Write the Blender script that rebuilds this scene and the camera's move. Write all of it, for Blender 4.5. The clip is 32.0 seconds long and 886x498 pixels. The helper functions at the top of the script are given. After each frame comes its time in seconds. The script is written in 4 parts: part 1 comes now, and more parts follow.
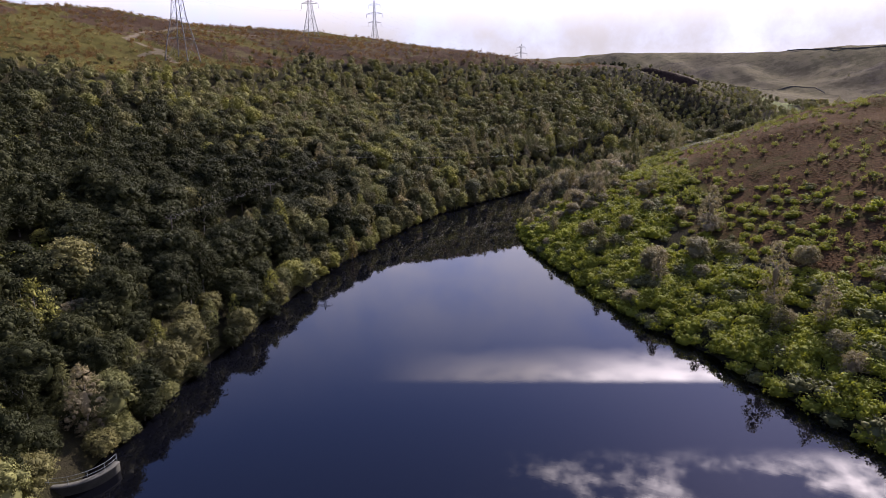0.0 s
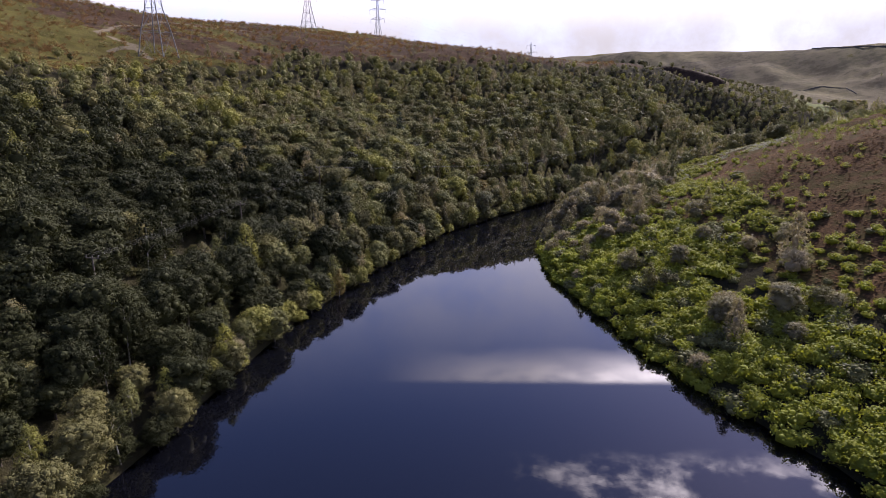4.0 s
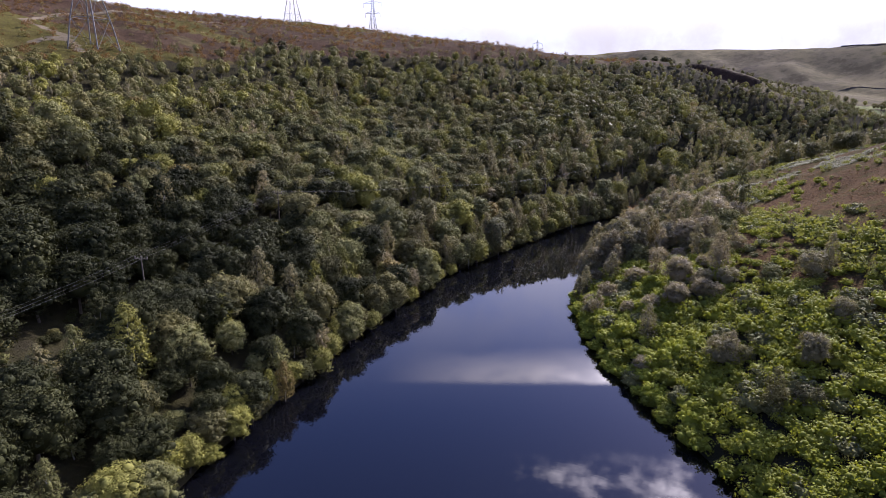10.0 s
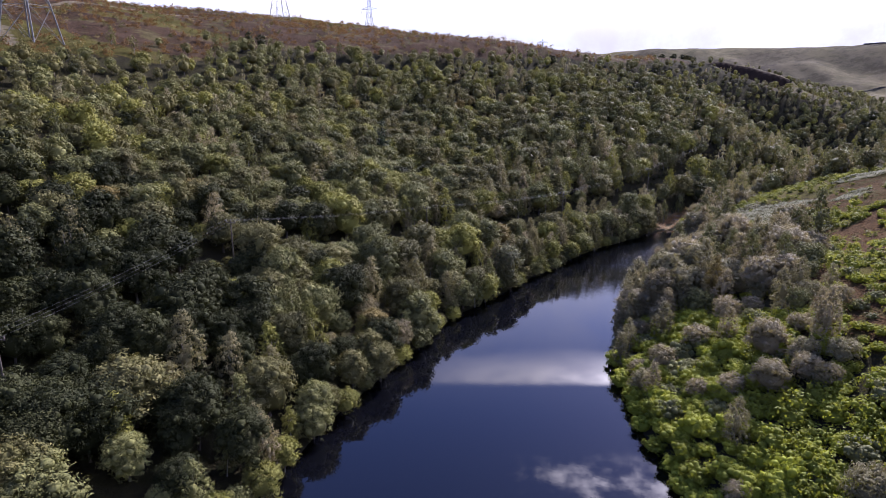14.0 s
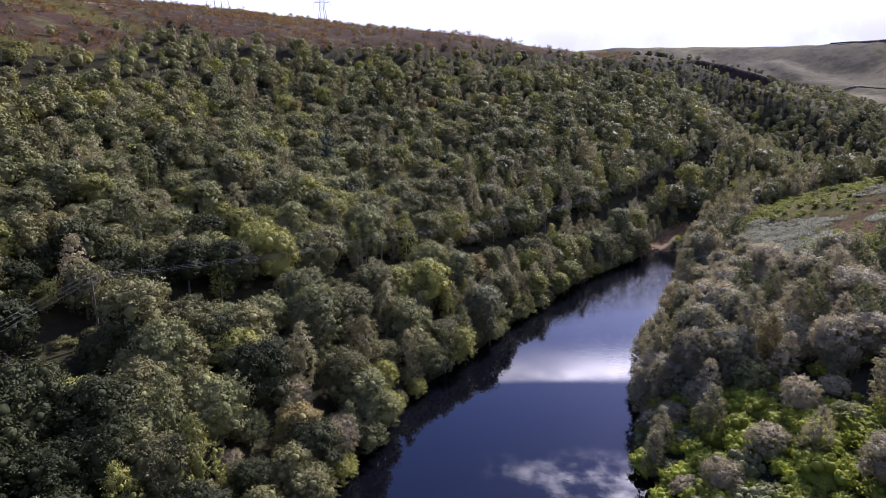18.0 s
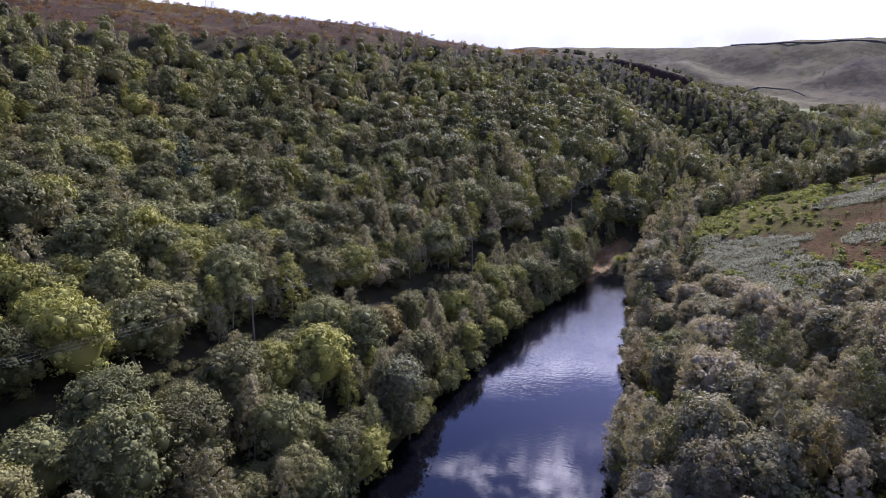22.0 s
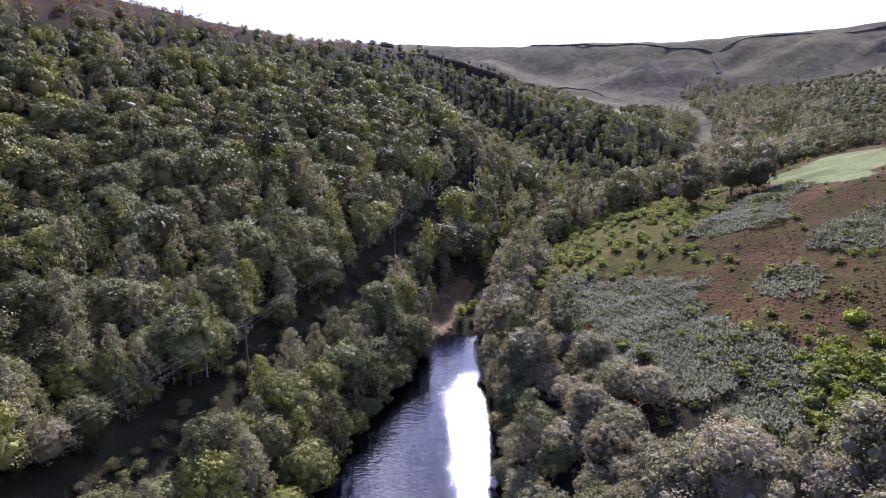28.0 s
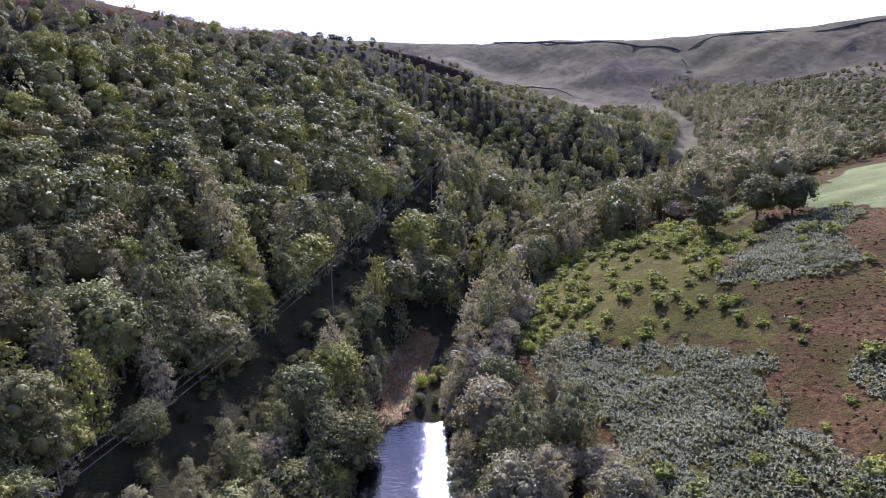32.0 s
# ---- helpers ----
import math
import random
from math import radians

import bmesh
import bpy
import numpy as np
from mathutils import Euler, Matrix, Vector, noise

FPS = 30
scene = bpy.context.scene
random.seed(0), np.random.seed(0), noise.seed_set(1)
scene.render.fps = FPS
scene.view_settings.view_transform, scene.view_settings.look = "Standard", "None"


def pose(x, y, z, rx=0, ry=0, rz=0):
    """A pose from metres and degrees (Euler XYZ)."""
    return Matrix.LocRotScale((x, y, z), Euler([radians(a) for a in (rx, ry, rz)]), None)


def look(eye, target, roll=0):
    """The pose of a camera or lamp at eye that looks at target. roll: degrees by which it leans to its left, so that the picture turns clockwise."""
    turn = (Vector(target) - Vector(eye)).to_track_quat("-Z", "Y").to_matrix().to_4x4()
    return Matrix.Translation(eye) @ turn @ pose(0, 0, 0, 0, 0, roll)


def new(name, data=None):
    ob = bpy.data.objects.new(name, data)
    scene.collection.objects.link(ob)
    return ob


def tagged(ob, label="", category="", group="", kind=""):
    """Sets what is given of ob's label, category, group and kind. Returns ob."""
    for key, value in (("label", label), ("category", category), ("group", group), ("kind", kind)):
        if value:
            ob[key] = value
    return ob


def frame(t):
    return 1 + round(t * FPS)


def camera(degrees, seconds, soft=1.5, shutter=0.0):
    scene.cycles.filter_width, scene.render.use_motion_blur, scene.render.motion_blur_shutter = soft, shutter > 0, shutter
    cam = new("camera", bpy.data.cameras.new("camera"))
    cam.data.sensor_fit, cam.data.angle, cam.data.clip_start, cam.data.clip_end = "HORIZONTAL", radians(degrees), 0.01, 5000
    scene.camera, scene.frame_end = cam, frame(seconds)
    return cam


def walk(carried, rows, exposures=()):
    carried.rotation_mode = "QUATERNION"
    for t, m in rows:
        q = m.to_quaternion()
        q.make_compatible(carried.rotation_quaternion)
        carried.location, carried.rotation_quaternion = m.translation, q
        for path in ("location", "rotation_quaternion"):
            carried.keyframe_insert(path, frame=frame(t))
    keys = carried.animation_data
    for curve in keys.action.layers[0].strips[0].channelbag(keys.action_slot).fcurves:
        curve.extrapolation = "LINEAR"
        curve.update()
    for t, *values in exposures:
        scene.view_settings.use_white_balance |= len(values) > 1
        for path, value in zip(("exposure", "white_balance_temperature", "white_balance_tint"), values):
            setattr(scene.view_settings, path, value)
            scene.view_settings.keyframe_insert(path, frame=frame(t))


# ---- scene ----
cam = camera(72.8, 32.0, soft=0.6)
METRES, EYE, TILT, LEAN, TURN = 270.0, 47.0, -14.45, 0.0, 0.0
ROWS = [
    (0.0, 0.0, 0.0, 0.0, 0.0, 0.0, 0.0),
    (0.5, -0.0, 0.0151, 0.0039, 0.48, 0.01, -0.1),
    (1.0, -0.0001, 0.0302, 0.0078, 0.54, 0.01, -0.11),
    (1.5, -0.0004, 0.0453, 0.0117, 0.55, 0.0, -0.13),
    (2.0, -0.0007, 0.0605, 0.0156, 0.55, 0.01, -0.14),
    (2.5, -0.0009, 0.0756, 0.0194, 0.55, 0.01, -0.16),
    (3.0, -0.0013, 0.0907, 0.0234, 0.54, 0.01, -0.17),
    (3.5, -0.0017, 0.1058, 0.0272, 0.52, 0.03, -0.19),
    (5.5, -0.001, 0.1657, 0.0429, 0.64, 0.02, -0.18),
    (6.0, -0.0011, 0.1808, 0.0468, 0.65, 0.03, -0.18),
    (6.5, -0.0012, 0.1959, 0.0507, 0.65, 0.03, -0.18),
    (7.0, -0.0013, 0.2111, 0.0545, 0.65, 0.04, -0.19),
    (7.5, -0.0013, 0.2262, 0.0584, 0.66, 0.03, -0.21),
    (8.0, -0.0015, 0.2412, 0.0622, 0.66, 0.05, -0.2),
    (8.5, -0.0017, 0.2563, 0.066, 0.65, 0.06, -0.2),
    (9.0, -0.0017, 0.2714, 0.0699, 0.66, 0.08, -0.2),
    (9.5, -0.0019, 0.2863, 0.0739, 0.66, 0.1, -0.22),
    (10.0, -0.0022, 0.3014, 0.0778, 0.65, 0.11, -0.23),
    (10.5, -0.002, 0.3164, 0.0818, 0.68, 0.11, -0.22),
    (11.0, -0.0023, 0.3314, 0.0858, 0.67, 0.12, -0.21),
    (11.5, -0.0024, 0.3465, 0.0895, 0.69, 0.15, -0.22),
    (12.0, -0.0023, 0.3618, 0.0933, 0.72, 0.17, -0.22),
    (12.5, -0.0023, 0.3767, 0.0972, 0.75, 0.17, -0.19),
    (13.0, -0.0024, 0.3917, 0.1013, 0.75, 0.18, -0.2),
    (13.5, -0.0027, 0.4069, 0.105, 0.76, 0.19, -0.19),
    (14.0, -0.0028, 0.4218, 0.1091, 0.77, 0.19, -0.2),
    (14.5, -0.0029, 0.437, 0.1128, 0.78, 0.21, -0.19),
    (16.5, -0.0025, 0.4971, 0.1287, 0.18, 0.18, -0.0),
    (17.0, -0.002, 0.5123, 0.1325, -0.46, 0.2, 0.17),
    (17.5, -0.0017, 0.5276, 0.1363, -1.57, 0.2, 0.46),
    (18.0, -0.0008, 0.5427, 0.1404, -2.64, 0.19, 0.71),
    (18.5, 0.0003, 0.5579, 0.1443, -3.49, 0.18, 0.93),
    (19.0, 0.0017, 0.573, 0.1482, -4.36, 0.14, 1.14),
    (19.5, 0.0034, 0.5882, 0.1521, -5.3, 0.13, 1.38),
    (20.0, 0.0054, 0.6033, 0.156, -6.27, 0.11, 1.63),
    (20.5, 0.0076, 0.6185, 0.1598, -7.32, 0.08, 1.88),
    (21.0, 0.0101, 0.6337, 0.1637, -8.45, 0.03, 2.12),
    (21.5, 0.013, 0.6486, 0.1677, -9.56, -0.02, 2.37),
    (22.0, 0.0159, 0.6627, 0.1711, -10.62, -0.05, 2.64),
    (22.5, 0.0194, 0.6776, 0.175, -12.05, -0.14, 2.98),
    (23.0, 0.0233, 0.6923, 0.1787, -13.47, -0.21, 3.31),
    (23.5, 0.0275, 0.7071, 0.1824, -14.57, -0.27, 3.58),
    (24.0, 0.0318, 0.7218, 0.1863, -15.23, -0.34, 3.69),
    (24.5, 0.037, 0.7361, 0.19, -16.89, -0.45, 4.12),
    (25.0, 0.0423, 0.7504, 0.1938, -19.4, -0.67, 4.63),
    (25.5, 0.0481, 0.7644, 0.1975, -21.12, -0.82, 5.01),
    (27.5, 0.0757, 0.8194, 0.2116, -26.79, -1.41, 6.18),
    (28.0, 0.0833, 0.8327, 0.2151, -27.94, -1.55, 6.42),
    (28.5, 0.0911, 0.8459, 0.2185, -28.7, -1.63, 6.57),
    (29.0, 0.0992, 0.859, 0.2218, -29.09, -1.67, 6.65),
    (29.5, 0.1073, 0.872, 0.2251, -29.79, -1.75, 6.8),
    (30.0, 0.1154, 0.8848, 0.2287, -30.45, -1.86, 6.91),
    (30.5, 0.1238, 0.8977, 0.2319, -30.65, -1.88, 6.97),
    (31.0, 0.1321, 0.9106, 0.2352, -30.85, -1.91, 6.99),
    (31.5, 0.1405, 0.9233, 0.2386, -31.06, -1.95, 7.08),
    (32.0, 0.1489, 0.9361, 0.2419, -31.48, -2.02, 7.13),
]

EXPOSURES = [(0.0, 0.92, 6400, 23), (9.0, 1.12, 6050, 24), (18.0, 1.24, 5650, 25), (24.0, 1.29, 5520, 26), (28.0, 1.43, 5400, 26), (32.0, 1.52, 5300, 26)]
walk(cam, [(t, pose(0, 0, EYE, TILT, LEAN, TURN) @ pose(METRES * x, METRES * y, METRES * z, 90 + pitch, roll, yaw)) for t, x, y, z, yaw, pitch, roll in ROWS], EXPOSURES)

# ---------------------------------------------------------------- light
SUN_AZ, SUN_EL = 32.0, 35.0          # degrees clockwise from +y, and above the horizon
SKY, SUN = 0.076, 5.0

world = bpy.data.worlds.new("world")
scene.world = world
world.use_nodes = True
wn, wl = world.node_tree.nodes, world.node_tree.links
wn.clear()


def wnode(kind, **values):
    n = wn.new(kind)
    for key, value in values.items():
        n.inputs[key].default_value = value
    return n


def wmath(op, a, b=None, c=None, clamp=False):
    n = wn.new("ShaderNodeMath")
    n.operation, n.use_clamp = op, clamp
    for i, v in enumerate((a, b, c)):
        if v is None:
            continue
        if isinstance(v, (int, float)):
            n.inputs[i].default_value = v
        else:
            wl.new(v, n.inputs[i])
    return n.outputs[0]


def wramp(v, lo, hi):
    n = wn.new("ShaderNodeMapRange")
    n.interpolation_type = "SMOOTHSTEP"
    n.inputs["From Min"].default_value, n.inputs["From Max"].default_value = lo, hi
    wl.new(v, n.inputs["Value"])
    return n.outputs[0]


sky = wn.new("ShaderNodeTexSky")
sky.sky_type, sky.sun_disc = "NISHITA", False
sky.sun_elevation, sky.sun_rotation = radians(SUN_EL), radians(SUN_AZ)
sky.air_density, sky.dust_density, sky.ozone_density = 1.0, 0.3, 3.0
coord = wn.new("ShaderNodeTexCoord")
split = wn.new("ShaderNodeSeparateXYZ")
wl.new(coord.outputs["Generated"], split.inputs[0])
up = wmath("MAXIMUM", split.outputs["Z"], 0.02)
flat = wn.new("ShaderNodeCombineXYZ")
wl.new(wmath("DIVIDE", split.outputs["X"], up), flat.inputs[0])
wl.new(wmath("DIVIDE", split.outputs["Y"], up), flat.inputs[1])
# a cloud layer: broken cumulus overhead, a long thin bank further out, haze and far cloud at the horizon
puff = wnode("ShaderNodeTexNoise", Scale=3.0, Detail=9.0, Roughness=0.62)
wl.new(flat.outputs[0], puff.inputs["Vector"])
wisp = wnode("ShaderNodeTexNoise", Scale=3.4, Detail=7.0, Roughness=0.62)
wl.new(flat.outputs[0], wisp.inputs["Vector"])
sep = wn.new("ShaderNodeSeparateXYZ")
wl.new(flat.outputs[0], sep.inputs[0])
# the bank lies across the valley, about two cloud heights ahead, with a level underside
edge = wmath("ADD", sep.outputs[1], wmath("MULTIPLY", wmath("SUBTRACT", wisp.outputs["Fac"], 0.5), 0.35))
bank = wmath("MULTIPLY", wramp(sep.outputs[1], 1.95, 2.0), wmath("SUBTRACT", 1.0, wramp(edge, 2.02, 2.30)))
bank = wmath("MULTIPLY", bank, wramp(sep.outputs[0], -0.30, 0.40))
bank = wmath("MULTIPLY", bank, wmath("ADD", 0.35, wmath("MULTIPLY", wramp(wisp.outputs["Fac"], 0.35, 0.6), 0.5)))
cover = wmath("MULTIPLY", wramp(puff.outputs["Fac"], 0.49, 0.70), wramp(sep.outputs[1], 1.57, 1.40))
cover = wmath("MULTIPLY", cover, wmath("MULTIPLY", wramp(sep.outputs[0], 0.0, 0.3), wramp(sep.outputs[0], 2.0, 1.2)))
low = wramp(split.outputs["Z"], 0.52, 0.14)
lowpuff = wnode("ShaderNodeTexNoise", Scale=7.0, Detail=8.0, Roughness=0.6)
wl.new(coord.outputs["Generated"], lowpuff.inputs["Vector"])
lowcover = wmath("MULTIPLY", low, wramp(lowpuff.outputs["Fac"], 0.0, 0.68))


def wmix(f, a, b, blend="MIX"):
    n = wn.new("ShaderNodeMix")
    n.data_type, n.blend_type = "RGBA", blend
    for key, v in (("Factor", f), ("A", a), ("B", b)):
        if isinstance(v, tuple) or isinstance(v, float):
            n.inputs[key].default_value = v
        else:
            wl.new(v, n.inputs[key])
    return n.outputs["Result"]


blue = wmix(1.0, sky.outputs[0], (1.15, 1.12, 1.55, 1.0), "MULTIPLY")
toward = wmath("ADD", wmath("MULTIPLY", split.outputs["X"], math.sin(radians(SUN_AZ))), wmath("MULTIPLY", split.outputs["Y"], math.cos(radians(SUN_AZ))))
glare = wmath("ADD", 0.32, wmath("MULTIPLY", wramp(toward, -0.25, 0.55), 0.68))
glow = wmath("MULTIPLY", glare, wmath("ADD", 4.9, wmath("MULTIPLY", wramp(split.outputs["Z"], 0.07, 0.22), 8.0)))
haze = wn.new("ShaderNodeCombineColor")
for i, v in enumerate((1.0, 0.975, 1.0)):
    wl.new(wmath("MULTIPLY", glow, v), haze.inputs[i])
hazy = wmix(lowcover, blue, haze.outputs[0])
# clouds near the sun are brighter, as its light comes through them
aside = wn.new("ShaderNodeVectorMath")
aside.operation = "DOT_PRODUCT"
wl.new(coord.outputs["Generated"], aside.inputs[0])
aside.inputs[1].default_value = (math.sin(radians(SUN_AZ)) * math.cos(radians(SUN_EL)), math.cos(radians(SUN_AZ)) * math.cos(radians(SUN_EL)), math.sin(radians(SUN_EL)))
lit = wmath("ADD", 30.0, wmath("MULTIPLY", wramp(aside.outputs["Value"], 0.92, 1.0), 80.0))
cloud = wn.new("ShaderNodeCombineColor")
for i, v in enumerate((1.0, 0.935, 0.92)):
    wl.new(wmath("MULTIPLY", lit, v), cloud.inputs[i])
cloudy = wmix(wmath("MAXIMUM", bank, cover, clamp=True), hazy, cloud.outputs[0])
bg = wn.new("ShaderNodeBackground")
bg.inputs["Strength"].default_value = SKY
wl.new(cloudy, bg.inputs["Color"])
wout = wn.new("ShaderNodeOutputWorld")
wl.new(bg.outputs[0], wout.inputs["Surface"])

sun_data = bpy.data.lights.new("sun", "SUN")
sun_data.energy, sun_data.angle, sun_data.color = SUN, radians(0.55), (1.0, 0.95, 0.87)
sun = new("sun", sun_data)
to_sun = Vector((math.sin(radians(SUN_AZ)) * math.cos(radians(SUN_EL)), math.cos(radians(SUN_AZ)) * math.cos(radians(SUN_EL)), math.sin(radians(SUN_EL))))
sun.matrix_world = look(to_sun * 900, (0, 0, 0))

# ---------------------------------------------------------------- materials


class Mat:
    """A small builder for node materials."""

    def __init__(self, name):
        self.m = bpy.data.materials.new(name)
        self.m.use_nodes = True
        self.n, self.l = self.m.node_tree.nodes, self.m.node_tree.links
        self.n.clear()
        self.out = self.n.new("ShaderNodeOutputMaterial")
        self.geo = self.n.new("ShaderNodeNewGeometry")

    def put(self, socket, v):
        if isinstance(v, (int, float)):
            socket.default_value = v
        elif isinstance(v, tuple):
            socket.default_value = (*v, 1) if len(v) == 3 and len(socket.default_value) == 4 else v
        else:
            self.l.new(v, socket)

    def noise(self, scale, detail=5.0, rough=0.6, vector=None, distort=0.0):
        n = self.n.new("ShaderNodeTexNoise")
        n.inputs["Scale"].default_value, n.inputs["Detail"].default_value = scale, detail
        n.inputs["Roughness"].default_value, n.inputs["Distortion"].default_value = rough, distort
        self.l.new(vector or self.geo.outputs["Position"], n.inputs["Vector"])
        return n.outputs["Fac"]

    def ramp(self, v, lo, hi):
        n = self.n.new("ShaderNodeMapRange")
        n.interpolation_type = "SMOOTHSTEP"
        n.inputs["From Min"].default_value, n.inputs["From Max"].default_value = lo, hi
        self.put(n.inputs["Value"], v)
        return n.outputs[0]

    def math(self, op, a, b=None, clamp=False):
        n = self.n.new("ShaderNodeMath")
        n.operation, n.use_clamp = op, clamp
        self.put(n.inputs[0], a)
        if b is not None:
            self.put(n.inputs[1], b)
        return n.outputs[0]

    def mix(self, f, a, b, blend="MIX"):
        n = self.n.new("ShaderNodeMix")
        n.data_type, n.blend_type = "RGBA", blend
        self.put(n.inputs["Factor"], f)
        self.put(n.inputs["A"], a)
        self.put(n.inputs["B"], b)
        return n.outputs["Result"]

    def attr(self, name):
        n = self.n.new("ShaderNodeAttribute")
        n.attribute_name = name
        return n.outputs["Fac"]

    def bump(self, height, strength=0.5, distance=0.1):
        n = self.n.new("ShaderNodeBump")
        n.inputs["Strength"].default_value, n.inputs["Distance"].default_value = strength, distance
        self.l.new(height, n.inputs["Height"])
        return n.outputs["Normal"]

    def principled(self, color, rough=0.8, spec=0.3, metal=0.0, normal=None):
        n = self.n.new("ShaderNodeBsdfPrincipled")
        self.put(n.inputs["Base Color"], color)
        self.put(n.inputs["Roughness"], rough)
        self.put(n.inputs["Specular IOR Level"], spec)
        self.put(n.inputs["Metallic"], metal)
        if normal is not None:
            self.l.new(normal, n.inputs["Normal"])
        return n.outputs[0]

    def done(self, shader):
        self.l.new(shader, self.out.inputs["Surface"])
        return self.m


def plain(name, color, rough=0.7, metal=0.0, spread=0.25, scale=3.0, spec=0.3):
    """A solid surface with stains at two scales and a fine relief."""
    k = Mat(name)
    dark, light = tuple(c * (1 - spread) for c in color), tuple(min(1, c * (1 + spread)) for c in color)
    a, b = k.noise(scale), k.noise(scale * 9)
    col = k.mix(k.ramp(k.math("ADD", k.math("MULTIPLY", a, 0.6), k.math("MULTIPLY", b, 0.4)), 0.32, 0.68), dark, light)
    return k.done(k.principled(col, rough, spec, metal, k.bump(b, 0.3, 0.03)))


def leaf(name, color, tip, gloss=0.07, rough=0.62, through_light=0.12):
    """Foliage: the leaf's colour varies leaf by leaf and tree by tree, some light passes through it."""
    k = Mat(name)
    info = k.n.new("ShaderNodeObjectInfo")
    wide = k.noise(0.15, 2.0)
    v = k.math("ADD", k.math("MULTIPLY", k.geo.outputs["Random Per Island"], 0.22), k.math("MULTIPLY", wide, 0.75))
    v = k.math("ADD", v, k.math("MULTIPLY", info.outputs["Random"], 0.45))
    col = k.mix(k.ramp(v, 0.3, 1.1), color, tip)
    body = k.principled(col, rough, gloss)
    thin = k.n.new("ShaderNodeBsdfTranslucent")
    k.put(thin.inputs["Color"], k.mix(0.5, col, (tip[0] * 1.3, tip[1] * 1.25, tip[2] * 0.6)))
    m = k.n.new("ShaderNodeMixShader")
    m.inputs[0].default_value = through_light
    k.l.new(body, m.inputs[1])
    k.l.new(thin.outputs[0], m.inputs[2])
    return k.done(m.outputs[0])


LEAF = {
    "oak": leaf("oak_leaf", (0.071, 0.068, 0.028), (0.164, 0.148, 0.055)),
    # very dark leaf: cloud shade put into the colour; also tints dark scrub
    "holly": leaf("shade_dark_leaf", (0.020, 0.023, 0.010), (0.045, 0.047, 0.018), 0.05, 0.6, 0.12),
    "sycamore": leaf("sycamore_leaf", (0.087, 0.088, 0.036), (0.192, 0.186, 0.067)),
    "ash": leaf("ash_leaf", (0.122, 0.118, 0.034), (0.259, 0.246, 0.055)),
    "birch": leaf("birch_leaf", (0.126, 0.114, 0.058), (0.252, 0.222, 0.117), 0.10, 0.6, 0.25),
    "willow": leaf("willow_leaf", (0.178, 0.152, 0.086), (0.338, 0.282, 0.170), 0.10, 0.6, 0.28),
    "rowan": leaf("rowan_leaf", (0.125, 0.098, 0.034), (0.230, 0.174, 0.060)),
    "pine": leaf("pine_needle", (0.030, 0.042, 0.022), (0.058, 0.072, 0.034), 0.15, 0.6, 0.1),
    "rhododendron": leaf("rhododendron_leaf", (0.136, 0.148, 0.022), (0.325, 0.345, 0.040), 0.08, 0.6, 0.34),
    "bilberry": leaf("bilberry_leaf", (0.110, 0.122, 0.022), (0.235, 0.244, 0.052), 0.12, 0.6, 0.38),
    # pale tip: the backlit fronds' silvery sheen put into the base colour
    "fern": leaf("fern_frond", (0.070, 0.074, 0.035), (0.227, 0.216, 0.129), 0.06, 0.7, 0.20),
    "heather": leaf("heather_sprig", (0.074, 0.042, 0.022), (0.165, 0.098, 0.046), 0.03, 0.9, 0.35),
    "reed": leaf("dry_reed", (0.220, 0.120, 0.045), (0.360, 0.210, 0.085), 0.2, 0.6, 0.3),
    "dead": leaf("dead_leaf", (0.120, 0.050, 0.028), (0.210, 0.095, 0.050), 0.1, 0.7, 0.2),
}
BARK = plain("bark", (0.085, 0.070, 0.055), 0.9, 0, 0.4, 4.0)
BIRCH_BARK = plain("birch_bark", (0.24, 0.225, 0.20), 0.85, 0, 0.45, 5.0)
# base colour lowered to carry the shade of the trees over the landing
CONCRETE = plain("weathered_shaded_concrete", (0.070, 0.068, 0.058), 0.9, 0, 0.3, 1.2)
STEEL = plain("galvanised_steel", (0.15, 0.15, 0.15), 0.7, 0.0, 0.25, 1.5)
WIRE = plain("weathered_conductor", (0.10, 0.10, 0.10), 0.6, 0.3, 0.2, 2.0)
BRIGHT_WIRE = plain("aluminium_wire", (0.13, 0.13, 0.13), 0.7, 0.0, 0.15, 2.0)
INSULATOR = plain("brown_glass_insulator", (0.12, 0.10, 0.09), 0.3, 0, 0.2, 8.0, 0.6)
POLEWOOD = plain("weathered_pole_wood", (0.10, 0.085, 0.07), 0.9, 0, 0.3, 6.0)
STONE = plain("gritstone", (0.17, 0.15, 0.13), 0.95, 0, 0.4, 2.0)
WALLSTONE = plain("dark_wall_stone", (0.060, 0.054, 0.046), 0.95, 0, 0.4, 1.0)
RAIL = plain("painted_rail", (0.16, 0.17, 0.16), 0.6, 0.3, 0.25, 4.0)


